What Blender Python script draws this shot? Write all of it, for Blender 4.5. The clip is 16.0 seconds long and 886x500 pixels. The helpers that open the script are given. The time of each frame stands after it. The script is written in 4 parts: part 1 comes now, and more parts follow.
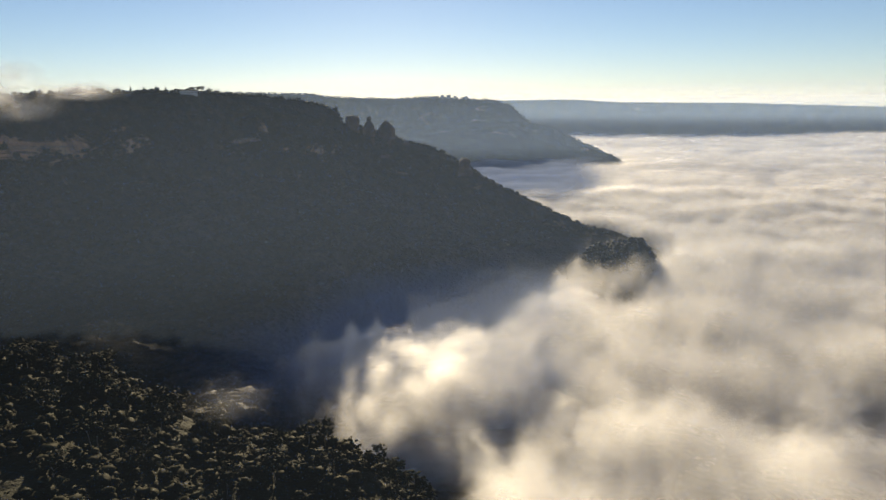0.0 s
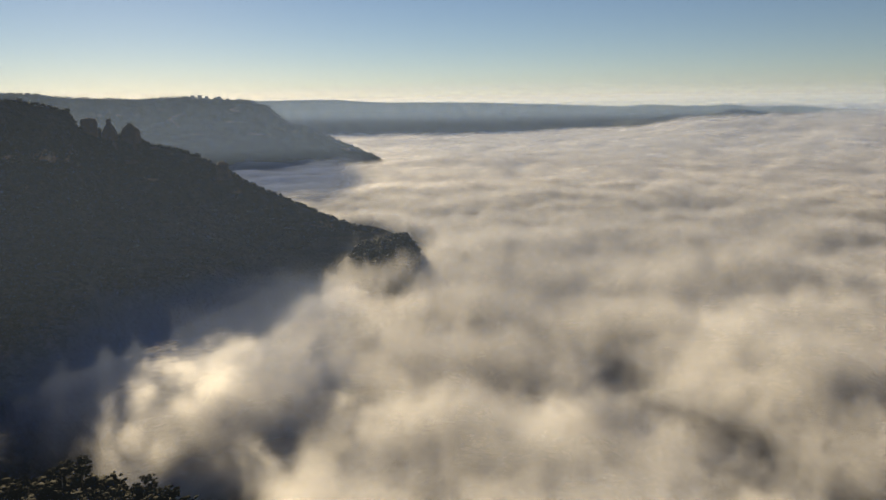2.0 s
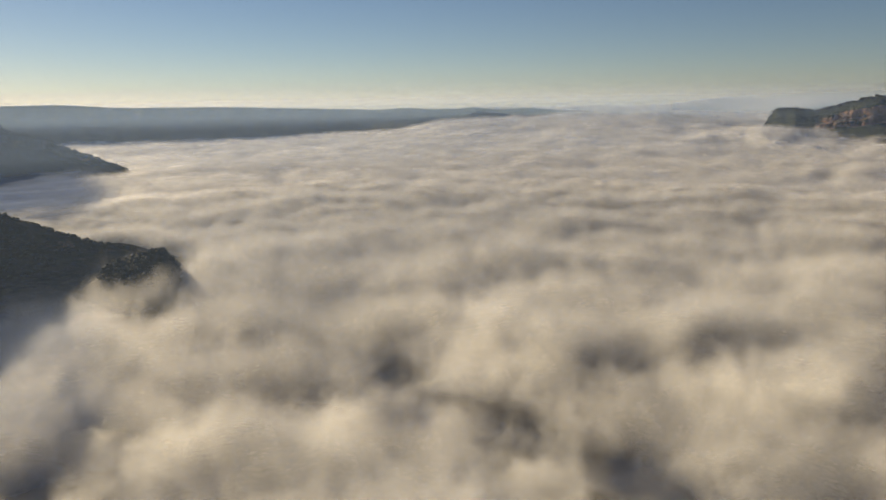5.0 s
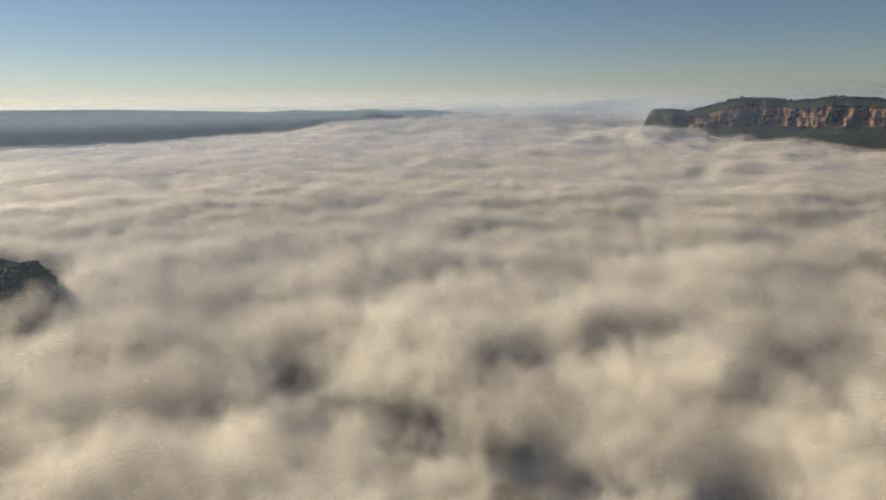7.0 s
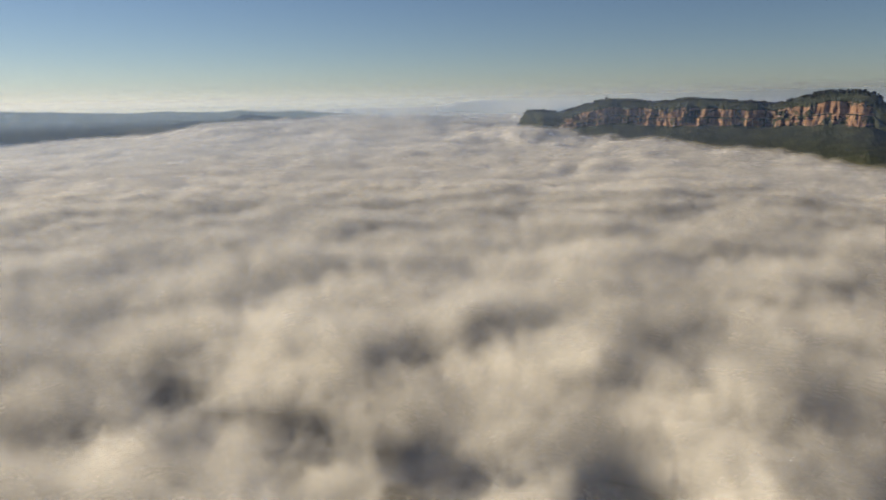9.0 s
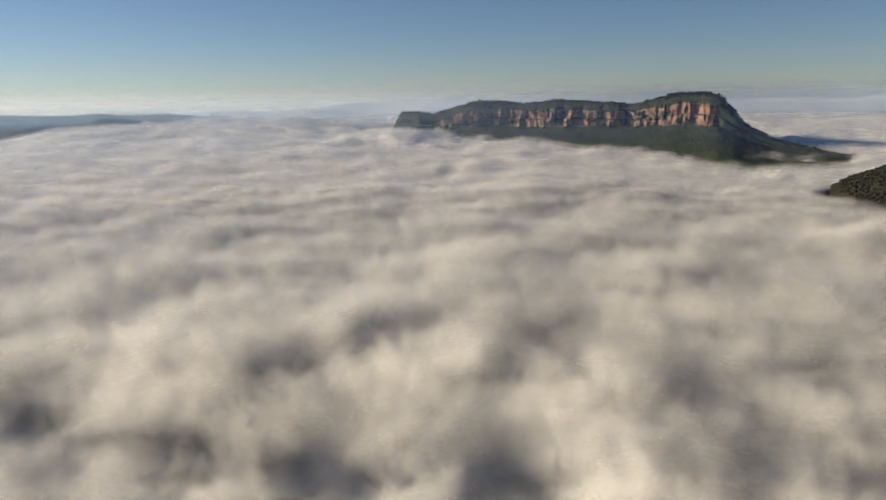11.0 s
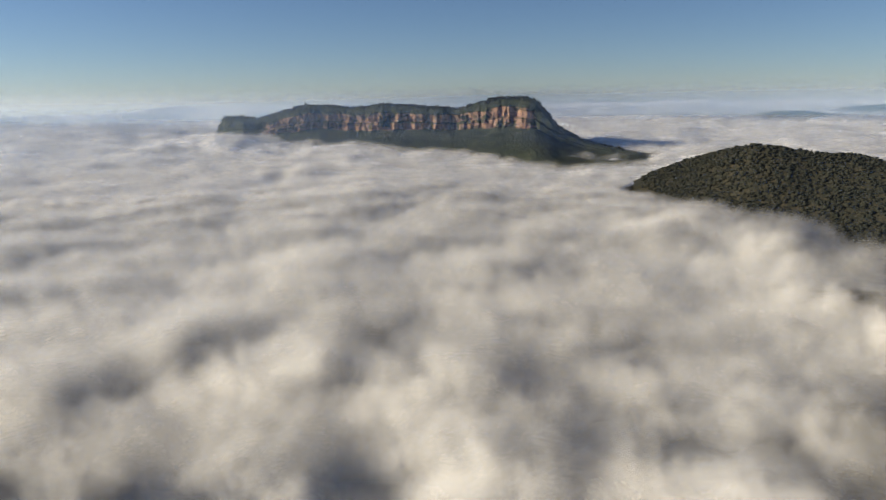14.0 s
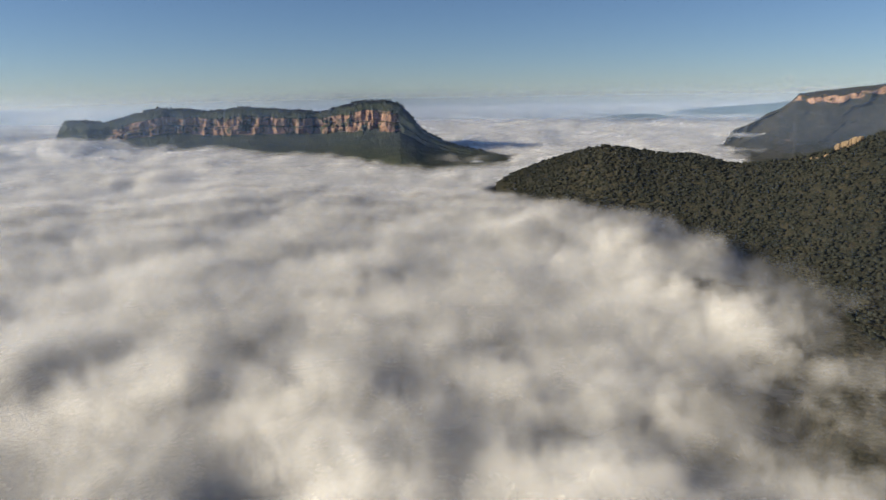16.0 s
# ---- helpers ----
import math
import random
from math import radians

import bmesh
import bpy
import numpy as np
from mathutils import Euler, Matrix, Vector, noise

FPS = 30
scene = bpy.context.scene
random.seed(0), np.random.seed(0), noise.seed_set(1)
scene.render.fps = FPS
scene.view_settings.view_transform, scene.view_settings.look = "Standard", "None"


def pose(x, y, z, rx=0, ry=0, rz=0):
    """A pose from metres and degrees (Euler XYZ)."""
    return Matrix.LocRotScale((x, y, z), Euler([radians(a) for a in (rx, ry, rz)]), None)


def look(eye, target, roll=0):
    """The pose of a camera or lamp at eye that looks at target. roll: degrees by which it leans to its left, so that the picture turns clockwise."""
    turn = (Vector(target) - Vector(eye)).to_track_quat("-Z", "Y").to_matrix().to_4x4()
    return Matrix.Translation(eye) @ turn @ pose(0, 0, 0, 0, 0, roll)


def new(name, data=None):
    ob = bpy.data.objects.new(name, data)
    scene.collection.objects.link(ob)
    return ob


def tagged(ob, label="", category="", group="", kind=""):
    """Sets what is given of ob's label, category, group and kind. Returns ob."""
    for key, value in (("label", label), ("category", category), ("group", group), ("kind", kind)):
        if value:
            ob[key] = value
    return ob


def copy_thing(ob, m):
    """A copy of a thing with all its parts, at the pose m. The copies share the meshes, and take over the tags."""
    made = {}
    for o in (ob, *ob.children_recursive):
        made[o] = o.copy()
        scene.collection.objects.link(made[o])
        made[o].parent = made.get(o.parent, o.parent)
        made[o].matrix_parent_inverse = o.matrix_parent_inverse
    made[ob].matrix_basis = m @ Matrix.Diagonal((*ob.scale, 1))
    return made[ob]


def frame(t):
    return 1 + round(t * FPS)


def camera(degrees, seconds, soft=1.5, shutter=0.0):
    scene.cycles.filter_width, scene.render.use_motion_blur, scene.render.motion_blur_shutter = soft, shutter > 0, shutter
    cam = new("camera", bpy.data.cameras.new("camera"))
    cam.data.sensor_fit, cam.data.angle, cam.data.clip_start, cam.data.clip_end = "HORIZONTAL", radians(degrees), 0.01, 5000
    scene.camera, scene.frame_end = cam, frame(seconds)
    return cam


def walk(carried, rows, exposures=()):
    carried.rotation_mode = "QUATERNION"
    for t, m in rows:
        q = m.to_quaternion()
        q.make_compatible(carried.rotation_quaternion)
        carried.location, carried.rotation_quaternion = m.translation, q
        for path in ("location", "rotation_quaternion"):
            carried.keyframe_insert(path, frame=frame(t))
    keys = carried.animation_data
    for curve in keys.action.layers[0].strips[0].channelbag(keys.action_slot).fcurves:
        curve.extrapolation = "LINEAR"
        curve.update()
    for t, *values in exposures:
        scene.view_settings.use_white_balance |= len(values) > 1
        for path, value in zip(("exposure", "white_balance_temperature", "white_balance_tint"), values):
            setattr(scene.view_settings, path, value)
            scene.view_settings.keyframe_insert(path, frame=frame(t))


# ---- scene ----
# Sea of cloud below a sandstone escarpment at sunrise, from a hovering aircraft that turns to the right.
# Bearings are degrees clockwise from the first view (+y); the cloud top lies near z = 0.
EYE = Vector((0.0, 0.0, 200.0))
TURNS = [  # seconds, bearing, pitch, roll
    (0.0, 0.000, -12.130, -0.669),
    (0.5, 5.591, -12.167, -0.675),
    (1.0, 10.381, -12.246, -0.773),
    (1.5, 15.061, -12.292, -0.756),
    (2.0, 19.243, -12.341, -0.744),
    (2.5, 22.932, -12.325, -0.695),
    (3.0, 26.583, -12.322, -0.680),
    (3.5, 30.259, -12.321, -0.805),
    (4.0, 33.498, -12.289, -0.849),
    (4.5, 36.122, -12.290, -0.887),
    (7.0, 47.040, -12.286, -0.946),
    (7.5, 49.374, -12.303, -0.892),
    (8.0, 51.820, -12.337, -0.859),
    (8.5, 54.345, -12.351, -0.862),
    (9.0, 56.821, -12.359, -0.870),
    (9.5, 59.449, -12.400, -0.861),
    (10.0, 62.019, -12.381, -0.894),
    (12.5, 73.591, -12.294, -0.878),
    (13.0, 75.895, -12.250, -0.852),
    (13.5, 78.221, -12.251, -0.925),
    (14.0, 80.618, -12.246, -0.842),
    (14.5, 82.966, -12.211, -0.799),
    (15.0, 85.584, -12.190, -0.792),
    (15.5, 88.561, -12.142, -0.746),
    (16.0, 91.576, -12.112, -0.742),
]


def toward(bearing, pitch):
    b, p = radians(bearing), radians(pitch)
    return Vector((math.sin(b) * math.cos(p), math.cos(b) * math.cos(p), math.sin(p)))


cam = camera(64.76, 16.0, soft=1.5)
walk(cam, [(t, look(EYE, EYE + 100 * toward(b, p), r)) for t, b, p, r in TURNS], [(0.0, 0.90, 7150, 6), (1.5, 0.53, 7350, 6), (3.5, 0.38, 7500, 6), (9.0, 0.48, 7000, 6), (16.0, 0.70, 6150, 6)])

# ---------------------------------------------------------------- light
SUN_BEARING, SUN_HEIGHT = -4.7, 16.0
world = bpy.data.worlds.new("sky")
scene.world = world
world.use_nodes = True
wn, wl = world.node_tree.nodes, world.node_tree.links
sky = wn.new("ShaderNodeTexSky")
sky.sky_type, sky.sun_disc = "NISHITA", False
sky.sun_elevation, sky.sun_rotation = radians(SUN_HEIGHT), radians(SUN_BEARING)
sky.altitude, sky.air_density, sky.dust_density, sky.ozone_density = 900, 0.85, 0.08, 3.0
wn["Background"].inputs["Strength"].default_value = 0.0505
tone = wn.new("ShaderNodeMix")  # the morning air takes a little green out of the sky
tone.data_type, tone.blend_type = "RGBA", "MULTIPLY"
tone.inputs[0].default_value, tone.inputs[7].default_value = 1.0, (1.0, 0.95, 1.03, 1)
wl.new(sky.outputs["Color"], tone.inputs[6])
wl.new(tone.outputs[2], wn["Background"].inputs["Color"])
sun = new("sun", bpy.data.lights.new("sun", "SUN"))
sun.data.energy, sun.data.angle, sun.data.color = 5.0, radians(0.6), (1.0, 0.83, 0.605)
sun.matrix_world = look((0, 0, 900), Vector((0, 0, 900)) - toward(SUN_BEARING, SUN_HEIGHT))
scene.cycles.transparent_max_bounces = 64


# ---------------------------------------------------------------- numbers: noise and interpolation
def lattice(seed):
    r = np.random.RandomState(seed)
    return r.permutation(512), r.normal(size=(512, 3))


def noise3(p, seed=0):
    """Gradient noise, about -1 to 1, for an array of points."""
    perm, grad = lattice(seed)
    grad = grad / np.linalg.norm(grad, axis=1, keepdims=True)
    i = np.floor(p).astype(np.int64)
    f = p - i
    u = f * f * f * (f * (f * 6 - 15) + 10)
    out = np.zeros(len(p))
    for dx in (0, 1):
        for dy in (0, 1):
            for dz in (0, 1):
                h = perm[(perm[(perm[(i[:, 0] + dx) & 511] + i[:, 1] + dy) & 511] + i[:, 2] + dz) & 511]
                g = grad[h]
                w = (u[:, 0] if dx else 1 - u[:, 0]) * (u[:, 1] if dy else 1 - u[:, 1]) * (u[:, 2] if dz else 1 - u[:, 2])
                out += w * (g[:, 0] * (f[:, 0] - dx) + g[:, 1] * (f[:, 1] - dy) + g[:, 2] * (f[:, 2] - dz))
    return out * 1.5


def fbm(p, size, octaves, seed=0, gain=0.5, finest=None):
    """Sum of octaves; where finest (metres, per point) is given, waves shorter than it fade out."""
    total, amp = np.zeros(len(p)), 1.0
    for k in range(octaves):
        wave = size / 2.0 ** k
        n = noise3(p / wave + 17.3 * k, seed + k)
        if finest is not None:
            n = n * np.clip(wave / (finest * 2.0) - 0.5, 0, 1)
        total += amp * n
        amp *= gain
    return total


def smooth(a, b, x):
    t = np.clip((x - a) / (b - a), 0, 1)
    return t * t * (3 - 2 * t)


def polar(bearing, distance, z):
    b = np.radians(bearing)
    return np.stack([np.sin(b) * distance, np.cos(b) * distance, z], -1)


def grid_mesh(name, P, material, attrs=(), closed=False):
    """A mesh of quads over an array of points (rows, columns, 3)."""
    n, m = P.shape[:2]
    idx = np.arange(n * m).reshape(n, m)
    if closed:
        idx = np.concatenate([idx, idx[:, :1]], 1)
    q = np.stack([idx[:-1, :-1], idx[:-1, 1:], idx[1:, 1:], idx[1:, :-1]], -1).reshape(-1, 4)
    return quick_mesh(name, P.reshape(-1, 3), q, material, attrs)


def quick_mesh(name, V, F, material, attrs=(), smooth_faces=True):
    me = bpy.data.meshes.new(name)
    V, F = np.asarray(V, np.float32), np.asarray(F, np.int32)
    k = F.shape[1]
    me.vertices.add(len(V))
    me.vertices.foreach_set("co", V.ravel())
    me.loops.add(F.size)
    me.loops.foreach_set("vertex_index", F.ravel())
    me.polygons.add(len(F))
    me.polygons.foreach_set("loop_start", np.arange(0, F.size, k, dtype=np.int32))
    me.polygons.foreach_set("use_smooth", np.full(len(F), smooth_faces))
    me.update(calc_edges=True)
    for key, values in attrs:
        a = me.attributes.new(key, "FLOAT", "POINT")
        a.data.foreach_set("value", np.asarray(values, np.float32).ravel())
    me.materials.append(material)
    return me


def part(name, me, parent=None, label=""):
    ob = new(name, me)
    ob.parent = parent
    return tagged(ob, label)


# ---------------------------------------------------------------- materials
class Mat:
    """Small helper that strings shader nodes together."""

    def __init__(self, name):
        self.m = bpy.data.materials.new(name)
        self.m.use_nodes = True
        self.t = self.m.node_tree
        self.bsdf = self.t.nodes["Principled BSDF"]
        self.out = self.t.nodes["Material Output"]
        self.pos = self.t.nodes.new("ShaderNodeNewGeometry").outputs["Position"]

    def add(self, kind, values=(), links=()):
        n = self.t.nodes.new(kind)
        for k, v in dict(values).items():
            n.inputs[k].default_value = v
        for k, s in dict(links).items():
            self.t.links.new(s, n.inputs[k])
        return n

    def link(self, a, b):
        self.t.links.new(a, b)

    def noise(self, scale, detail=4.0, rough=0.55, stretch=(1, 1, 1), warp=0.0):
        mp = self.add("ShaderNodeMapping", {"Scale": stretch}, {"Vector": self.pos})
        n = self.add("ShaderNodeTexNoise", {"Scale": scale, "Detail": detail, "Roughness": rough, "Distortion": warp}, {"Vector": mp.outputs[0]})
        return n.outputs["Fac"]

    def math(self, op, a, b=None, clamp=False):
        n = self.t.nodes.new("ShaderNodeMath")
        n.operation, n.use_clamp = op, clamp
        for i, v in enumerate((a, b)):
            if v is None:
                continue
            if isinstance(v, (int, float)):
                n.inputs[i].default_value = v
            else:
                self.link(v, n.inputs[i])
        return n.outputs[0]

    def span(self, x, a, b, lo=0.0, hi=1.0, kind="SMOOTHSTEP"):
        n = self.t.nodes.new("ShaderNodeMapRange")
        n.interpolation_type = kind
        self.link(x, n.inputs[0])
        for i, v in enumerate((a, b, lo, hi)):
            n.inputs[i + 1].default_value = v
        return n.outputs[0]

    def ramp(self, x, stops):
        n = self.t.nodes.new("ShaderNodeValToRGB")
        e = n.color_ramp.elements
        while len(e) < len(stops):
            e.new(0.5)
        for k, (p, c) in zip(e, stops):
            k.position, k.color = p, (*c, 1)
        self.link(x, n.inputs[0])
        return n.outputs[0]

    def mix(self, fac, a, b):
        n = self.t.nodes.new("ShaderNodeMix")
        n.data_type = "RGBA"
        for i, v in ((0, fac), (6, a), (7, b)):
            if isinstance(v, (int, float)):
                n.inputs[i].default_value = v
            elif isinstance(v, tuple):
                n.inputs[i].default_value = (*v, 1)
            else:
                self.link(v, n.inputs[i])
        return n.outputs[2]

    def attr(self, name):
        n = self.t.nodes.new("ShaderNodeAttribute")
        n.attribute_name = name
        return n.outputs["Fac"]

    def bump(self, height, strength, distance):
        n = self.add("ShaderNodeBump", {"Strength": strength, "Distance": distance}, {"Height": height})
        self.link(n.outputs[0], self.bsdf.inputs["Normal"])


def make_forest(name, dark, light, crown):
    """Eucalypt canopy: crowns of a given size in metres, with brown and grey among the green."""
    m = Mat(name)
    crowns = m.add("ShaderNodeTexVoronoi", {"Scale": 1.0 / crown, "Randomness": 1.0}, {"Vector": m.pos})
    patch = m.noise(0.012, 5)
    fine = m.noise(0.6, 3)
    tone = m.mix(m.span(patch, 0.3, 0.7), dark, light)
    each = m.ramp(m.add("ShaderNodeSeparateColor", {}, {"Color": crowns.outputs["Color"]}).outputs[0],
                  [(0.0, (0.55, 0.6, 0.5)), (0.5, (0.9, 0.95, 0.8)), (1.0, (1.35, 1.2, 0.95))])
    n = m.t.nodes.new("ShaderNodeMix")
    n.data_type, n.blend_type = "RGBA", "MULTIPLY"
    n.inputs[0].default_value = 1.0
    m.link(tone, n.inputs[6])
    m.link(each, n.inputs[7])
    m.link(n.outputs[2], m.bsdf.inputs["Base Color"])
    m.bsdf.inputs["Roughness"].default_value = 0.9
    m.bsdf.inputs["Specular IOR Level"].default_value = 0.15
    relief = m.math("ADD", m.math("MULTIPLY", crowns.outputs["Distance"], -1.0), m.math("MULTIPLY", fine, 0.6))
    m.bump(relief, 0.8, crown * 0.5)
    return m, n.outputs[2]


def make_rock(m):
    """Banded sandstone in rust, ochre and grey with dark streaks of water stain."""
    wob = m.noise(0.02, 4)
    blotch = m.noise(0.05, 5, 0.6, (1, 1, 0.5))
    streak = m.noise(0.07, 6, 0.65, (1, 1, 0.16), 0.8)
    bands = m.noise(0.09, 4, 0.6, (0.06, 0.06, 1.6))
    c = m.ramp(blotch, [(0.25, (0.19, 0.13, 0.10)), (0.45, (0.27, 0.16, 0.105)), (0.6, (0.36, 0.215, 0.14)), (0.78, (0.33, 0.26, 0.20))])
    c = m.mix(m.span(bands, 0.5, 0.62, 0, 0.6), c, (0.16, 0.13, 0.11))
    c = m.mix(m.span(streak, 0.5, 0.68, 0, 0.6), c, (0.09, 0.08, 0.075))
    c = m.mix(m.span(wob, 0.55, 0.75, 0, 0.5), c, (0.42, 0.36, 0.29))
    h = m.math("ADD", m.math("MULTIPLY", streak, 1.2), bands)
    return c, h


def make_mountain(name, dark, light, crown):
    """Forest, with bare rock where the surface carries the rock value."""
    m, leaf = make_forest(name, dark, light, crown)
    rock, h = make_rock(m)
    n = m.noise(0.014, 7, 0.68, (1, 1, 2.0), 0.6)
    fac = m.span(m.math("ADD", m.attr("rock"), m.math("MULTIPLY", m.math("SUBTRACT", n, 0.5), 2.6)), 0.42, 0.62)
    m.link(m.mix(fac, leaf, rock), m.bsdf.inputs["Base Color"])
    return m.m


def droplets(m, gloss, normal=None):
    """Cloud droplets in thin layers: nearly white, as much light passes as comes back, with a forward glow."""
    body = m.add("ShaderNodeMixShader", {0: 0.5}, {1: m.add("ShaderNodeBsdfDiffuse", {"Color": (0.95, 0.95, 0.955, 1)}).outputs[0],
                                                  2: m.add("ShaderNodeBsdfTranslucent", {"Color": (0.95, 0.95, 0.955, 1)}).outputs[0]})
    glow = m.add("ShaderNodeBsdfGlossy", {"Color": (0.95, 0.95, 0.95, 1), "Roughness": 0.55})
    if normal is not None:
        for link in list(body.inputs[1].links) + list(body.inputs[2].links):
            m.link(normal, link.from_node.inputs["Normal"])
    if gloss is None:  # light that skims a layer goes on through it
        lw = m.add("ShaderNodeLayerWeight", {"Blend": 0.5})
        gloss = m.span(lw.outputs["Facing"], 0.5, 0.96, 0.06, 0.5, "LINEAR")
        return m.add("ShaderNodeMixShader", {}, {0: gloss, 1: body.outputs[0], 2: glow.outputs[0]}).outputs[0]
    return m.add("ShaderNodeMixShader", {0: gloss}, {1: body.outputs[0], 2: glow.outputs[0]}).outputs[0]


def see_through(m, fac, body):
    out = m.add("ShaderNodeMixShader", {}, {0: fac, 1: m.add("ShaderNodeBsdfTransparent").outputs[0], 2: body})
    m.link(out.outputs[0], m.out.inputs["Surface"])
    return m.m


def make_core(name):
    """The dense body of the cloud: light enters and spreads before it leaves."""
    m = Mat(name)
    b = m.bsdf
    b.inputs["Base Color"].default_value = (0.86, 0.86, 0.87, 1)
    b.inputs["Roughness"].default_value = 0.7
    b.inputs["Specular IOR Level"].default_value = 0.3
    b.inputs["Subsurface Weight"].default_value = 1.0
    b.inputs["Subsurface Radius"].default_value = (1, 1, 1)
    b.inputs["Subsurface Scale"].default_value = 30.0
    lw = m.add("ShaderNodeLayerWeight", {"Blend": 0.5})
    bump = m.add("ShaderNodeBump", {"Strength": 0.8, "Distance": 6.0}, {"Height": m.noise(0.025, 6, 0.6, (1, 1, 1.3), 0.4)})
    m.link(bump.outputs[0], b.inputs["Normal"])
    glo = m.add("ShaderNodeBsdfGlossy", {"Color": (0.95, 0.95, 0.95, 1), "Roughness": 0.66})
    level = m.add("ShaderNodeMix", {0: 0.5, 5: (0, 0, 1)}, {4: bump.outputs[0]})  # light that leaves a deep cloud has lost most of its slope
    level.data_type = "VECTOR"
    even = m.add("ShaderNodeVectorMath", {}, {0: level.outputs[1]})
    even.operation = "NORMALIZE"
    m.link(even.outputs[0], glo.inputs["Normal"])
    body = m.add("ShaderNodeMixShader", {}, {0: m.span(lw.outputs["Facing"], 0.4, 0.95, 0.15, 0.55, "LINEAR"), 1: b.outputs[0], 2: glo.outputs[0]}).outputs[0]
    n = m.noise(0.014, 6, 0.55, (1, 1, 1.4), 0.3)
    fac = m.span(m.math("ADD", m.attr("thickness"), m.math("SUBTRACT", n, 0.5)), 0.25, 0.95)
    return see_through(m, fac, body)


def make_layer(name, soft=0.34):
    """One of many layers of vapour: billows of about eighty metres with smaller ones on them, fewer towards the top."""
    m = Mat(name)
    a = m.attr("thickness")
    n = m.math("ADD", m.math("MULTIPLY", m.noise(0.0082, 1, 0.45, (1, 1, 1.15)), 0.40), m.math("MULTIPLY", m.noise(0.034, 4, 0.72, (1, 1, 0.8), 0.3), 0.60))
    x = m.math("SUBTRACT", n, m.math("MULTIPLY", m.attr("level"), 0.38))
    x = m.math("ADD", x, m.math("MULTIPLY", m.math("SUBTRACT", a, 1.0), 0.22))
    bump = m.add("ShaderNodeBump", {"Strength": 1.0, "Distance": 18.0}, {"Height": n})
    lean = m.add("ShaderNodeMix", {0: 0.7, 5: toward(SUN_BEARING, SUN_HEIGHT)}, {4: bump.outputs[0]})  # normals bent towards the sun, which brightens a layer whichever way it lies
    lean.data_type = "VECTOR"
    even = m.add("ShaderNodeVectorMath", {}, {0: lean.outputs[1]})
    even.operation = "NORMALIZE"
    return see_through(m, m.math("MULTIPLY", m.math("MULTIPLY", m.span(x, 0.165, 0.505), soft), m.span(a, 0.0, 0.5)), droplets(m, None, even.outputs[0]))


def make_mist(name, soft, wave):
    """Thin mist whose shreds follow a noise of the given wave number."""
    m = Mat(name)
    n = m.math("ADD", m.math("MULTIPLY", m.noise(wave, 3, 0.45, (1, 1, 1.2), 0.2), 0.78), m.math("MULTIPLY", m.noise(wave * 3.4, 4, 0.5, (1, 1, 1.0), 0.3), 0.22))
    fac = m.math("MULTIPLY", m.span(n, 0.38, 0.60), m.math("MULTIPLY", m.attr("thickness"), soft), True)
    return see_through(m, fac, droplets(m, 0.4))


def make_haze(name, colour):
    m = Mat(name)
    dif = m.add("ShaderNodeBsdfDiffuse", {"Color": colour})
    trl = m.add("ShaderNodeBsdfTranslucent", {"Color": colour})
    body = m.add("ShaderNodeMixShader", {0: 0.6}, {1: dif.outputs[0], 2: trl.outputs[0]})
    fac = m.math("MULTIPLY", m.attr("thickness"), m.span(m.noise(0.0012, 1), 0.2, 0.8, 0.95, 1.05), True)
    out = m.add("ShaderNodeMixShader", {}, {0: fac, 1: m.add("ShaderNodeBsdfTransparent").outputs[0], 2: body.outputs[0]})
    m.link(out.outputs[0], m.out.inputs["Surface"])
    return m.m


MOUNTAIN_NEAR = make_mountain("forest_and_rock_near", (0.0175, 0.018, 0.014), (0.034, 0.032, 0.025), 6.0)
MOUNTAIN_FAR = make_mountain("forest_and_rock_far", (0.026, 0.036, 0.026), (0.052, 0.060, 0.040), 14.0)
FOREST_FLOOR = make_forest("forest_floor", (0.013, 0.015, 0.009), (0.027, 0.026, 0.014), 7.0)[0].m
CLOUD_CORE = make_core("cloud_core")
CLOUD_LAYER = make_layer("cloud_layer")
MIST = make_mist("mist", 0.4, 0.016)
HAZE = make_haze("haze", (0.43, 0.61, 0.98, 1))
# blue of sky-lit shade put into the mist's own colour
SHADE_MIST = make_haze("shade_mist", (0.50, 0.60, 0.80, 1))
HORIZON_HAZE = make_haze("horizon_haze", (0.80, 0.82, 0.88, 1))
FAR_HAZE = make_haze("far_haze", (0.52, 0.74, 1.0, 1))


# ---------------------------------------------------------------- mountains
GROUNDS = {}  # the surface points of each piece of land
HEIGHTS = []  # points of all the land, to know where the cloud thins out


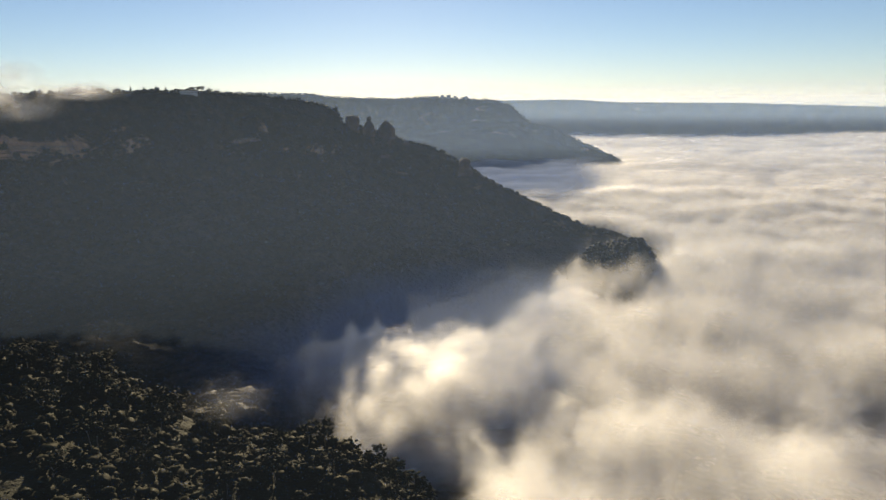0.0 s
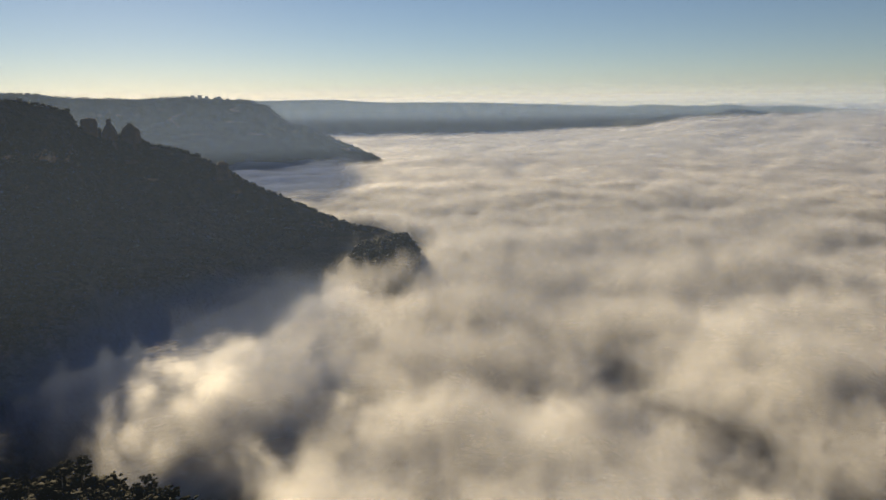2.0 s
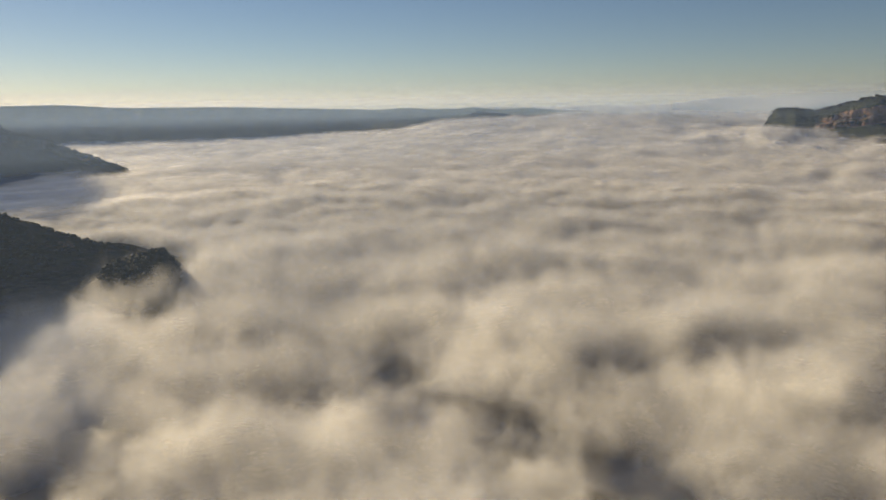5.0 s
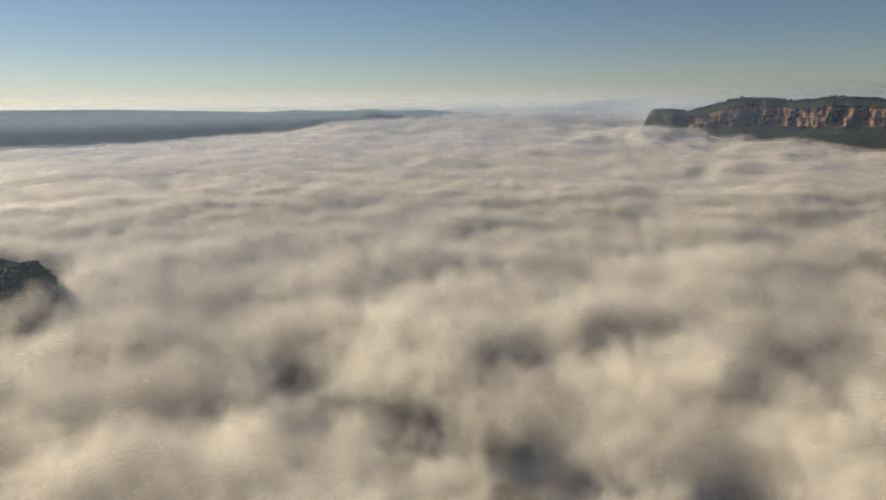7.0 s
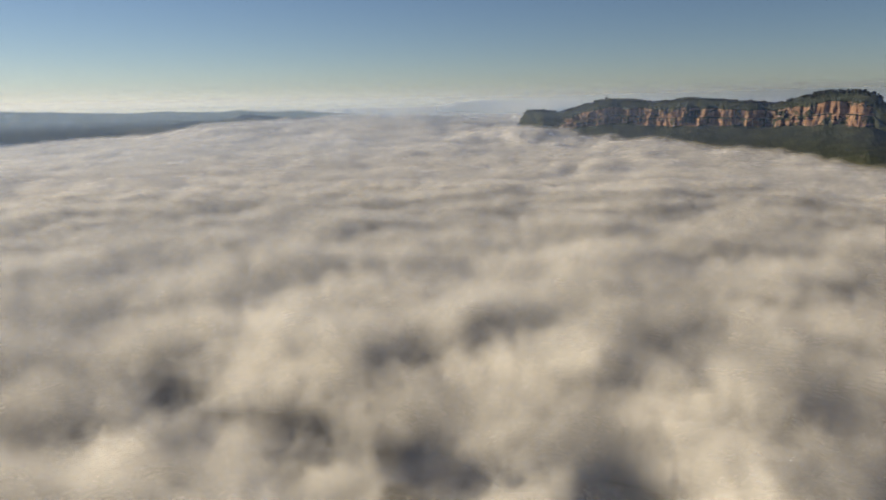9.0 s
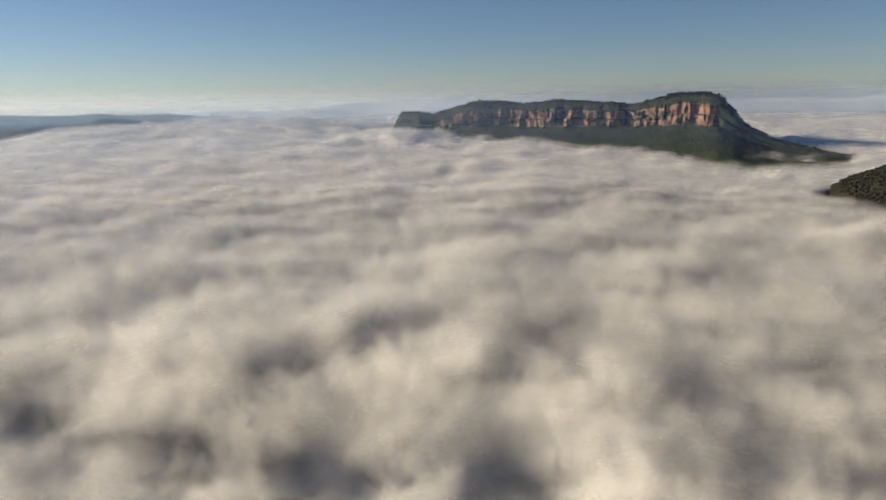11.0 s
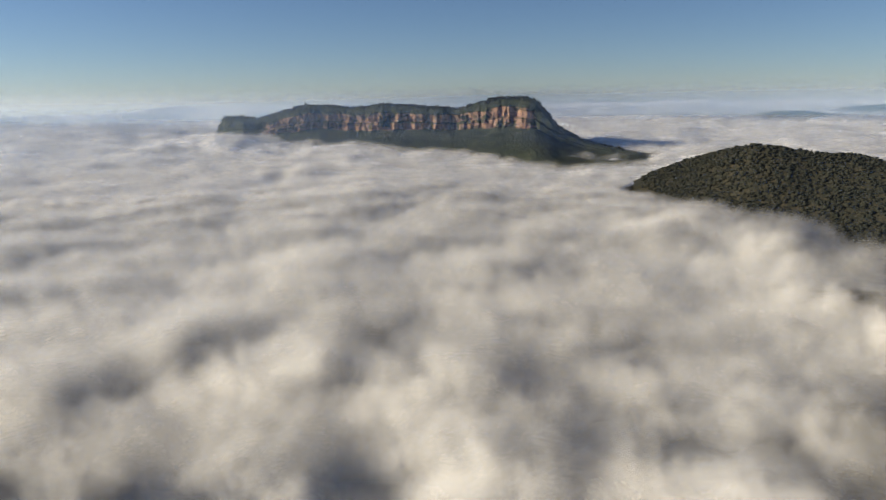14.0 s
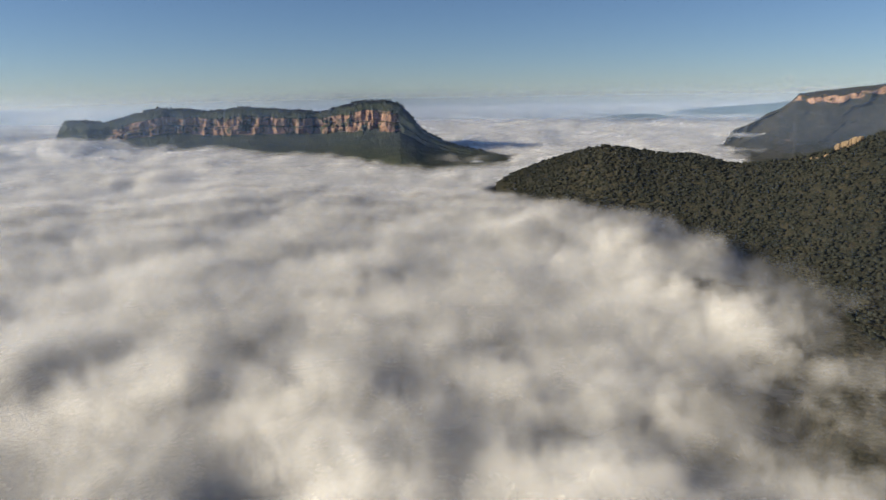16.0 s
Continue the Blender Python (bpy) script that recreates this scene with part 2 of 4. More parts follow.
def mountain(name, crest, profile, back, material, rough, label, category, step=0.12, rows=140, flutes=0.0, seed=1, skirt=160, cliffs=(-400, -390, 390, 400)):
    """Land that falls from a crest, given as (bearing, distance, height) points, towards the valley.
    profile: (metres out from the crest, share of the way down to the foot, rock) from crest to foot; a crest point may carry a
    fourth and fifth number: its own foot's distance out and the foot's height."""
    c = np.array([(*k, 400.0, -40.0)[:5] if len(k) == 3 else k for k in crest], float)
    bear = np.arange(c[0, 0], c[-1, 0], step)
    dist, top, reach, foot = (np.interp(bear, c[:, 0], c[:, k]) for k in (1, 2, 3, 4))
    pr = np.array(profile, float)
    t = np.linspace(0, 1, rows)
    out = np.interp(t, np.linspace(0, 1, len(pr)), pr[:, 0])
    fall = np.interp(t, np.linspace(0, 1, len(pr)), pr[:, 1])
    rock = np.interp(t, np.linspace(0, 1, len(pr)), pr[:, 2])
    D = dist[None] - out[:, None] * reach[None]
    Z = top[None] - fall[:, None] * (top - foot)[None]
    n = 14
    tb = np.linspace(1, 1 / n, n)[:, None]
    D = np.concatenate([dist[None] + back + 5, dist[None] + tb * back, D])
    Z = np.concatenate([np.full((1, len(bear)), -140.0), top[None] - tb ** 1.5 * back * 0.55, Z])
    n += 1
    R = np.concatenate([np.zeros((n, len(bear))), np.repeat(rock[:, None], len(bear), 1)])
    R = R * (smooth(cliffs[0], cliffs[1], bear) * smooth(cliffs[3], cliffs[2], bear))[None]
    ts = np.linspace(0.15, 1, 6)[:, None]  # goes on down under the cloud
    low = np.minimum(Z[-1:], 0)
    D = np.concatenate([D, D[-1:] - ts * skirt])
    Z = np.concatenate([Z, Z[-1:] + (low - 120 - Z[-1:]) * ts])
    R = np.concatenate([R, np.zeros((6, len(bear)))])
    B = np.repeat(bear[None], len(D), 0)
    P = polar(B, D, Z)
    shape = P.shape[:2]
    flat = P.reshape(-1, 3)
    away = np.concatenate([np.linspace(1, 0.0, n), smooth(0.0, 0.12, t), np.ones(6)])[:, None]
    gully = fbm(flat * (1, 1, 0.35), 180, 4, seed).reshape(shape)
    fine = fbm(flat, 26, 3, seed + 9).reshape(shape)
    push = gully * rough * away * 2.2 + fine * rough * 0.12
    if flutes:
        fl = fbm(flat * (1, 1, 0.22), 80, 5, seed + 20, 0.6).reshape(shape)
        push = push + (np.abs(fl) - 0.25) * flutes * R
    D2 = D + push
    Z2 = Z + gully * rough * 0.7 * away + fine * 1.2
    P = polar(B, D2, Z2)
    HEIGHTS.append(P[::2, ::2].reshape(-1, 3))
    GROUNDS[name] = P
    ob = new(name, grid_mesh(name, P, material, [("rock", np.clip(R, 0, 1))]))
    return tagged(ob, label, category, kind="structure")


def h(distance, angle):
    """Height of a point seen at this angle above the level of the eye."""
    return EYE.z + distance * math.tan(radians(angle))


# escarpment: plateau edge, the cliff, and the long spur that runs down into the cloud
SPUR = [(-60, 900, h(900, 0.6), 420, -30), (-31.6, 960, h(960, 0.55), 400, -30), (-26.8, 990, h(990, 0.7), 400, -30), (-22.7, 1000, h(1000, 0.72), 410, -30),
        (-19.1, 1010, h(1010, 0.75), 420, -30), (-16.7, 1030, h(1030, 0.5), 430, -30), (-13.8, 1060, h(1060, 0.3), 440, -30),
        (-12.1, 1080, h(1080, 0.1), 440, -30), (-9.9, 1110, h(1110, -0.3), 440, -30), (-8.4, 1130, h(1130, -0.8), 430, -30),
        (-7.9, 1140, h(1140, -1.9), 420, -30), (-6.4, 1150, h(1150, -2.2), 400, -30), (-4.0, 1150, h(1150, -2.7), 380, -30),
        (-3.1, 1150, h(1150, -3.35), 370, -30), (-1.7, 1145, h(1145, -3.6), 350, -30), (0.1, 1140, h(1140, -4.25), 330, -30),
        (1.2, 1135, h(1135, -4.95), 310, -30), (2.6, 1130, h(1130, -5.7), 290, -30), (3.1, 1125, h(1125, -6.2), 280, -30),
        (5.4, 1120, h(1120, -7.3), 250, -30), (7.8, 1115, h(1115, -8.5), 220, -30), (10.1, 1110, h(1110, -9.6), 190, -30),
        (11.5, 1105, h(1105, -10.2), 170, -30), (14.0, 1095, h(1095, -10.8), 140, -40), (18.0, 1060, h(1060, -12.5), 100, -60)]
CLIFFED = [(0.0, 0.0, 0.0), (0.03, 0.03, 0.0), (0.06, 0.07, 0.1), (0.08, 0.30, 0.32), (0.13, 0.36, 0.1), (0.16, 0.46, 0.24), (0.3, 0.56, 0.0),
           (0.6, 0.78, 0.0), (1.0, 1.0, 0.0)]
mountain("escarpment", SPUR, CLIFFED, 200, MOUNTAIN_NEAR, 14, "forested sandstone escarpment in morning shade above the valley", "escarpment", 0.13, 140, 14, 3)

# wooded knoll that pokes through the cloud in front of the spur
KNOLL = [(5.0, 985, -118, 120, -124), (8.0, 970, -70, 160, -110), (10.5, 945, -22, 170, -80), (12.5, 935, 2, 170, -70), (14.0, 930, 9, 170, -60), (15.2, 925, 14, 160, -60), (16.1, 915, 18, 140, -60), (16.9, 910, 4, 120, -60), (17.9, 905, -60, 100, -80)]
mountain("knoll", KNOLL, [(0, 0, 0), (0.5, 0.4, 0), (1, 1, 0)], 80, MOUNTAIN_NEAR, 8, "dark wooded knoll half drowned in cloud", "hill", 0.1, 60, 0, 7)

# second headland
HEAD = [(-40, 2350, h(2350, 0.6), 700, -40), (-16.7, 2450, h(2450, 0.7), 700, -40), (-10.8, 2550, h(2550, 0.55), 750, -40), (-8.1, 2600, h(2600, 0.25), 780, -40),
        (-4.1, 2650, h(2650, 0.08), 800, -40), (-0.9, 2650, h(2650, 0.24), 820, -40), (0.9, 2650, h(2650, 0.1), 820, -40), (4.0, 2650, h(2650, -0.05), 800, -40),
        (5.6, 2650, h(2650, -0.5), 780, -40), (6.4, 2640, h(2640, -1.25), 740, -40), (7.0, 2630, h(2630, -1.8), 700, -40), (7.9, 2620, h(2620, -2.0), 640, -40),
        (9.4, 2610, h(2610, -2.4), 500, -40), (9.9, 2600, h(2600, -2.85), 450, -40), (11.7, 2580, h(2580, -3.6), 260, -30), (12.9, 2570, h(2570, -4.15), 150, -20),
        (14.5, 2560, h(2560, -5.0), 100, -40)]
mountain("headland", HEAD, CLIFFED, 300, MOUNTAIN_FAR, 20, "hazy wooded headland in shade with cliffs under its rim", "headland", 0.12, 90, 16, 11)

# long tableland on the horizon
TABLE = [(-12, 4300, h(4300, 0.35), 350, -20), (5.2, 4300, h(4300, -0.1), 350, -20), (10.5, 4300, h(4300, -0.08), 350, -20), (14.1, 4300, h(4300, -0.35), 350, -20),
         (22.1, 4300, h(4300, -0.45), 350, -20), (30, 4250, h(4250, -0.74), 330, -10), (33.4, 4150, h(4150, -0.86), 300, 10), (35.4, 4100, h(4100, -0.75), 300, 10), (39.2, 4050, h(4050, -0.92), 300, 20),
         (41.0, 4000, h(4000, -0.78), 280, 20), (43.4, 4020, h(4020, -0.98), 260, 30), (45.5, 4040, h(4040, -0.9), 240, 40), (48.3, 4100, h(4100, -1.12), 220, 40),
         (50.9, 4150, h(4150, -1.14), 200, 50), (51.6, 4160, h(4160, -1.4), 150, 50), (54, 4200, h(4200, -2.6), 100, -20), (57, 4250, h(4250, -4.5), 60, -120)]
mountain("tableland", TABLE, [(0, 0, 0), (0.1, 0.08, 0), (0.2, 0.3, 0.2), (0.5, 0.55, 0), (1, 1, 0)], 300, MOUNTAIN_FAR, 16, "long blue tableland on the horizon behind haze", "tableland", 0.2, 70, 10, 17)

# flat-topped mountain with lit cliffs
MESA = [(62.9, 3462, h(3462, -2.6), 60, -20), (63.2, 3456, h(3456, -1.95), 90, -20), (63.45, 3451, h(3451, -1.45), 150, -20), (63.7, 3445, h(3445, -1.2), 250, -20),
        (65, 3414, h(3414, -1.18), 464, -20), (66.3, 3385, h(3385, -1.32), 435, -20), (67.7, 3355, h(3355, -0.92), 405, -20), (70, 3304, h(3304, -0.34), 354, -20),
        (71.8, 3264, h(3264, -0.45), 314, -20), (73.6, 3225, h(3225, -0.66), 280, -20), (75.9, 3174, h(3174, -0.34), 280, -20), (77.7, 3135, h(3135, -0.5), 280, -20),
        (80.8, 3066, h(3066, -0.7), 280, -20), (81.9, 3042, h(3042, -0.85), 280, -20), (83.5, 3007, h(3007, -0.4), 300, -20), (85.2, 2970, h(2970, -0.04), 360, -20),
        (87.1, 2928, h(2928, 0.02), 460, -25), (88.2, 2910, h(2910, -0.25), 540, -25), (89.3, 2893, h(2893, -1.4), 600, -25), (90, 2881, h(2881, -2.35), 630, -25),
        (92.1, 2848, h(2848, -3.45), 520, -25), (95, 2801, h(2801, -4.2), 420, -25), (97.4, 2763, h(2763, -4.7), 300, -25)]
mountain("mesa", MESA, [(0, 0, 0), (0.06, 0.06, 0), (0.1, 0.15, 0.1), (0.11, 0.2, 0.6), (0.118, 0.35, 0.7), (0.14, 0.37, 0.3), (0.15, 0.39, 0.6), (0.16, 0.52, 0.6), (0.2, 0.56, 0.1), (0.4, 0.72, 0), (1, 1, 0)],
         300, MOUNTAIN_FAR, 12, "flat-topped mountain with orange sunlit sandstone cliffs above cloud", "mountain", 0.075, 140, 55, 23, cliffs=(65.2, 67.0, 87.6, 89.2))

# long cliffed neck beyond
NECK = [(113.4, 3000, h(3000, -4.0), 40, 0), (114.1, 2980, h(2980, -2.6), 60, 0), (115.2, 2950, h(2950, -1.9), 100, 0), (116.7, 2900, h(2900, -1.25), 180, 0), (117.8, 2860, h(2860, -0.45), 300, 0),
        (118.2, 2850, h(2850, 0.1), 460, 0), (119.4, 2830, h(2830, 0.3), 480, 0), (121.2, 2800, h(2800, 0.48), 500, 0), (123.4, 2750, h(2750, 0.7), 520, 0), (128, 2650, h(2650, 1.0), 520, 0), (145, 2500, h(2500, 1.0), 520, 0)]
# the darker near forest puts the neck's shade into its colour
mountain("cliffed_neck", NECK, [(0, 0, 0), (0.05, 0.03, 0), (0.07, 0.045, 0.55), (0.082, 0.12, 0.55), (0.12, 0.17, 0.0), (0.5, 0.62, 0), (1, 1, 0)], 300, MOUNTAIN_NEAR, 42,
         "long forested neck with a band of pale cliffs", "ridge", 0.09, 110, 45, 29, cliffs=(117.2, 118.2, 390, 400))

# spurs in the darker near forest too, as colour for their shade
for crest in ([(114.9, 2560, h(2560, -4.9), 80, -20), (116.2, 2570, h(2570, -4.1), 120, -20), (118.4, 2600, h(2600, -3.0), 220, -20), (121, 2620, h(2620, -2.2), 240, -20), (126, 2640, h(2640, -1.0), 240, -20)],
              [(114.2, 2740, h(2740, -3.7), 60, 0), (115.4, 2750, h(2750, -3.1), 90, 0), (117.0, 2760, h(2760, -2.3), 140, 0), (119, 2770, h(2770, -1.2), 200, 0), (122, 2780, h(2780, -0.6), 200, 0)]):
    mountain("wooded_spur", crest, [(0, 0, 0), (0.3, 0.25, 0), (1, 1, 0)], 140, MOUNTAIN_NEAR, 14, "wooded spur running down from the cliffed neck into cloud", "ridge", 0.12, 50, 0, 64)

# faint ridges far out in the cloud
for crest in ([(107, 4400, 40, 100, 0), (110, 4400, h(4400, -1.0), 150, 0), (113, 4400, h(4400, -0.75), 150, 0), (118, 4350, h(4350, -0.4), 150, 0), (130, 4300, h(4300, 0.1), 150, 0)],
              [(102, 4150, 60, 60, 0), (105, 4150, h(4150, -1.35), 90, 0), (107, 4150, h(4150, -1.2), 90, 0), (109, 4150, h(4150, -1.35), 90, 0), (111, 4150, 60, 60, 0)],
              [(113.4, 3300, 20, 60, 0), (114.4, 3300, h(3300, -2.4), 90, 0), (116, 3250, h(3250, -1.7), 100, 0), (119, 3200, h(3200, -0.8), 100, 0), (122, 3200, h(3200, -0.6), 100, 0)]):
    mountain("distant_ridge", crest, [(0, 0, 0), (0.5, 0.4, 0), (1, 1, 0)], 120, MOUNTAIN_FAR, 8, "faint blue ridge rising from far cloud", "ridge", 0.2, 30, 0, 60)

# wooded hill close by
HILL = [(96.0, 1800, h(1800, -6.6), 250, -40), (97.5, 1750, h(1750, -5.85), 300, -40), (99.7, 1680, h(1680, -5.0), 340, -40), (102.0, 1600, h(1600, -4.25), 360, -40), (104.6, 1500, h(1500, -3.72), 360, -40),
        (106.3, 1470, h(1470, -3.85), 360, -40), (108.5, 1440, h(1440, -4.22), 380, -40), (111.0, 1400, h(1400, -4.3), 420, -40), (113.9, 1340, h(1340, -4.95), 460, -40), (115.8, 1300, h(1300, -4.92), 500, -40),
        (118.0, 1250, h(1250, -4.6), 520, -40), (119.8, 1210, h(1210, -4.1), 560, -40), (121.5, 1180, h(1180, -3.4), 590, -40), (123.7, 1150, h(1150, -2.6), 620, -40), (130, 1100, h(1100, -1), 650, -40), (150, 1000, h(1000, 0), 640, -40)]
mountain("wooded_hill", HILL, [(0, 0, 0), (0.1, 0.1, 0), (0.4, 0.62, 0), (0.6, 0.82, 0), (1, 1, 0)], 250, MOUNTAIN_NEAR, 12, "wooded hill with dense eucalypt forest in sunlight", "hill", 0.12, 90, 0, 37)

# wooded bench close below
BENCH = [(-70, 470, 95, 400, 60), (-34, 430, 62, 330, 40), (-27, 405, 52, 310, 30), (-23, 388, 34, 290, 20), (-19, 372, 20, 270, 5), (-9.4, 352, 10, 250, -10), (-4, 330, -4, 230, -25), (2, 300, -30, 200, -50)]
mountain("wooded_bench", BENCH, [(0, 0, 0), (0.5, 0.5, 0), (1, 1, 0)], 60, FOREST_FLOOR, 6, "wooded bench in deep morning shade below", "hill", 0.25, 60, 0, 41, 20)

# valley floor under everything
rings = np.geomspace(20, 4980, 60)
bear = np.arange(0, 360, 3.0)
B, D = np.meshgrid(bear, rings)
Z = np.full(B.shape, -125.0) + fbm(polar(B, D, B * 0).reshape(-1, 3), 600, 3, 5).reshape(B.shape) * 20
tagged(new("ground", grid_mesh("ground", polar(B, D, Z), FOREST_FLOOR, closed=True)), "forest floor of the wide valley under the cloud", "ground", kind="structure")


# ---------------------------------------------------------------- sea of cloud
CELL, SPAN = 25.0, 5000.0
N = int(2 * SPAN / CELL)
LAND = np.full((N, N), -70.0)
pts = np.concatenate(HEIGHTS)
ij = np.clip(((pts[:, :2] + SPAN) / CELL).astype(int), 0, N - 1)
np.maximum.at(LAND, (ij[:, 0], ij[:, 1]), pts[:, 2])


def blur(a, k):
    for axis in (0, 1):
        a = sum(np.roll(a, s, axis) for s in range(-k, k + 1)) / (2 * k + 1)
    return a


LAND = blur(LAND, 1)


def land_at(x, y):
    u, v = np.clip((x + SPAN) / CELL - 0.5, 0, N - 1.001), np.clip((y + SPAN) / CELL - 0.5, 0, N - 1.001)
    i, j = u.astype(int), v.astype(int)
    a, b = u - i, v - j
    return (LAND[i, j] * (1 - a) * (1 - b) + LAND[i + 1, j] * a * (1 - b) + LAND[i, j + 1] * (1 - a) * b + LAND[i + 1, j + 1] * a * b)


POCKET = [(-180, 0), (-14, 0), (-12.5, 330), (-11.5, 430), (-8, 500), (-5, 520), (-1.7, 590), (3, 640), (6.7, 695), (9, 800), (11, 980), (13, 1150), (17, 9000), (180, 9000)]  # outer edge of the cloud
INNER = [(-180, 900), (-13, 410), (-11, 385), (-7.5, 335), (-3.5, 315), (1, 265), (6, 190), (10, 0), (180, 0)]  # where it begins


# large forms of the cloud top: bearing, distance, radius, height (hollows are negative)
FORMS = [(25.6, 504, 38, -20), (27, 1208, 80, -14), (37.0, 640, 60, -30), (24.9, 505, 45, -14), (39, 412, 45, -22), (52, 385, 60, -26), (51, 988, 70, -12), (18, 355, 34, -20),
         (59.5, 400, 34, -24), (75, 400, 45, -24), (66, 837, 60, -10), (61, 470, 45, -20), (72.2, 458, 40, -20), (80.8, 648, 48, -12), (96, 474, 50, -20), (105, 660, 80, -18),
         (116, 690, 60, -24), (120.7, 518, 60, -26), (44.0, 780, 90, -10), (6, 660, 30, -14),
         (32.2, 480, 34, 16), (47, 600, 105, 26), (15.7, 576, 50, 14), (22.5, 690, 55, 12), (2, 498, 45, 14), (64.8, 345, 34, 22), (71.4, 545, 62, 18), (28.4, 560, 34, 12), (20, 440, 45, 14),
         (83.5, 515, 50, 20), (59.2, 692, 80, 14), (68.4, 378, 30, 20), (88, 385, 45, 18), (108.3, 392, 50, 22), (112.4, 544, 40, 18), (99.4, 979, 110, 14), (85, 800, 90, 10),
         (63.4, 3160, 230, 56), (65.2, 3020, 200, 30), (103, 1180, 110, 30), (107.5, 1010, 100, 30), (112, 870, 90, 30), (116.5, 740, 70, 22), (90, 2320, 320, -36), (94, 2420, 240, -36), (22, 1800, 260, 16), (34, 1500, 200, 14), (12, 1500, 160, 10), (46, 2000, 300, 14), (62, 1500, 240, 12), (76, 1500, 240, 12)]
THIN = [(108, 900, 200, 0.3), (114, 740, 150, 0.4), (118, 560, 110, 0.5), (124, 480, 140, 0.65), (40, 300, 110, 0.15), (56, 295, 110, 0.18), (72, 300, 100, 0.18), (88, 310, 90, 0.15), (-4, 400, 50, 0.45), (-6.5, 375, 70, 0.5), (-9.5, 440, 55, 0.35), (52, 400, 70, 0.25), (59.5, 395, 40, 0.3), (75, 395, 50, 0.3),
        (37.2, 620, 42, 0.35), (96, 470, 50, 0.25), (25.6, 504, 35, 0.2)]  # bearing, distance, radius, share missing


def cloud_form(flat, d, b, grain=None):
    """Broad height of the cloud top, without its billows."""
    base = (4.5e-6 + 1.45e-5 * smooth(24, 44, b)) * np.maximum(np.minimum(d, 4300 + 700 * smooth(54, 62, b)) - 1800, 0) ** 2
    base = base + 30 * smooth(30, 42, b) * smooth(62, 54, b) * smooth(2600, 3600, d)
    z = base - 8 - 8 * smooth(900, 500, d) + 12 * fbm(flat * (0.8, 1.1, 1), 520, 2, 50, 0.5, grain)
    ruffle = fbm(flat, 90, 3, 58, 0.5, grain)
    for hb, hd, hr, hh in FORMS:
        p = polar(np.array(hb), hd, 0.0)
        r2 = ((flat[:, 0] - p[0]) ** 2 + (flat[:, 1] - p[1]) ** 2) / hr ** 2
        near = r2 < 9
        z[near] += (0.6 if hh > 0 else 0.28) * hh * np.exp(-r2[near] * (1 + 0.7 * np.clip(ruffle[near], -0.8, 0.8)))
    return z


def billows(flat, grain, seed=300):
    """Heaped round tops with creases between them, in five sizes."""
    w = np.stack([fbm(flat, 260, 3, seed + 30), fbm(flat, 260, 3, seed + 40), np.zeros(len(flat))], 1) * 55
    q = (flat + w) * (0.8, 1.15, 1)
    total, amp, wave = np.zeros(len(flat)), 1.0, 240.0
    for k in range(5):
        n = np.abs(noise3(q / wave + 9.1 * k, seed + k)) - 0.28
        total += amp * n * np.clip(wave / (grain * 2.0) - 0.5, 0, 1)
        amp, wave = amp * 0.55, wave * 0.5
    return total


def cloud_mask(flat, d, b, z, holes=True):
    """Share of full thickness: thin near the land and in the shaded pocket under the escarpment."""
    land = land_at(flat[:, 0], flat[:, 1])
    clear = z - land - 4 + 45 * smooth(-52, -66, land) * smooth(600, 1100, d) + 24 * smooth(97, 102, b) * smooth(2000, 1700, d) + 24 * smooth(6, 9, b) * smooth(21, 18, b) * smooth(780, 860, d) * smooth(1060, 1000, d)
    wide = fbm(flat, 130, 4, 77)
    dens = smooth(-4, 52, clear + wide * 26)
    edge = np.interp(b + wide * 2.5, *zip(*POCKET))
    beyond = smooth(1000, 1180, d) * smooth(-16, -12, b)
    m = np.maximum(beyond, smooth(75, -95, d - edge - wide * 75)) * np.where(b < 12, smooth(-25, 55, d - np.interp(b, *zip(*INNER)) + wide * 50), 1)
    for hb, hd, hr, hh in THIN if holes else ():
        p = polar(np.array(hb), hd, 0.0)
        dens = dens * (1 - hh * np.exp(-((flat[:, 0] - p[0]) ** 2 + (flat[:, 1] - p[1]) ** 2) / hr ** 2 * (1 + 0.9 * np.clip(wide, -0.7, 0.7))))
    dens = dens * (1 - 0.12 * smooth(540, 330, d))
    return dens * np.where((b < -14) & (d < 1200), 0, m)


def trimmed(me, values, least=0.015):
    """Takes away the faces of a cloud mesh where there is no vapour."""
    bm = bmesh.new()
    bm.from_mesh(me)
    bm.verts.ensure_lookup_table()
    gone = [f for f in bm.faces if all(values[v.index] < least for v in f.verts)]
    bmesh.ops.delete(bm, geom=gone, context="FACES")
    bm.to_mesh(me)
    bm.free()
    return me


# the body of the cloud: billows in relief far out, smoother where the loose layers cover it
bears = np.arange(-44, 130, 0.29)
drop = np.radians(np.concatenate([np.arange(58, 34, -2.0), np.arange(34, 12, -0.16), np.arange(12, 6, -0.055), np.arange(6, 2.55, -0.03)]))
rings = np.concatenate([EYE.z / np.tan(drop), np.arange(4520, 4960, 40)])
B, D = np.meshgrid(bears, rings)
flat, d, b = polar(B, D, np.zeros(B.shape)).reshape(-1, 3), D.ravel(), B.ravel()
grain = np.maximum(np.radians(0.2) * d, 5.0)
z = cloud_form(flat, d, b, grain)
z = z + billows(flat, grain) * (8 + 9 * smooth(900, 2000, d)) * (0.45 + 0.55 * smooth(4950, 3500, d)) - 10 - 8 * smooth(2200, 1500, d)
dens = cloud_mask(flat, d, b, z)
me = grid_mesh("cloud_sea", polar(B, D, (z - (1 - dens) * 7).reshape(B.shape)), CLOUD_CORE, [("thickness", dens)])
tagged(new("cloud_sea", me), "soft rolling sea of white cloud filling the valley", "cloud", kind="structure")

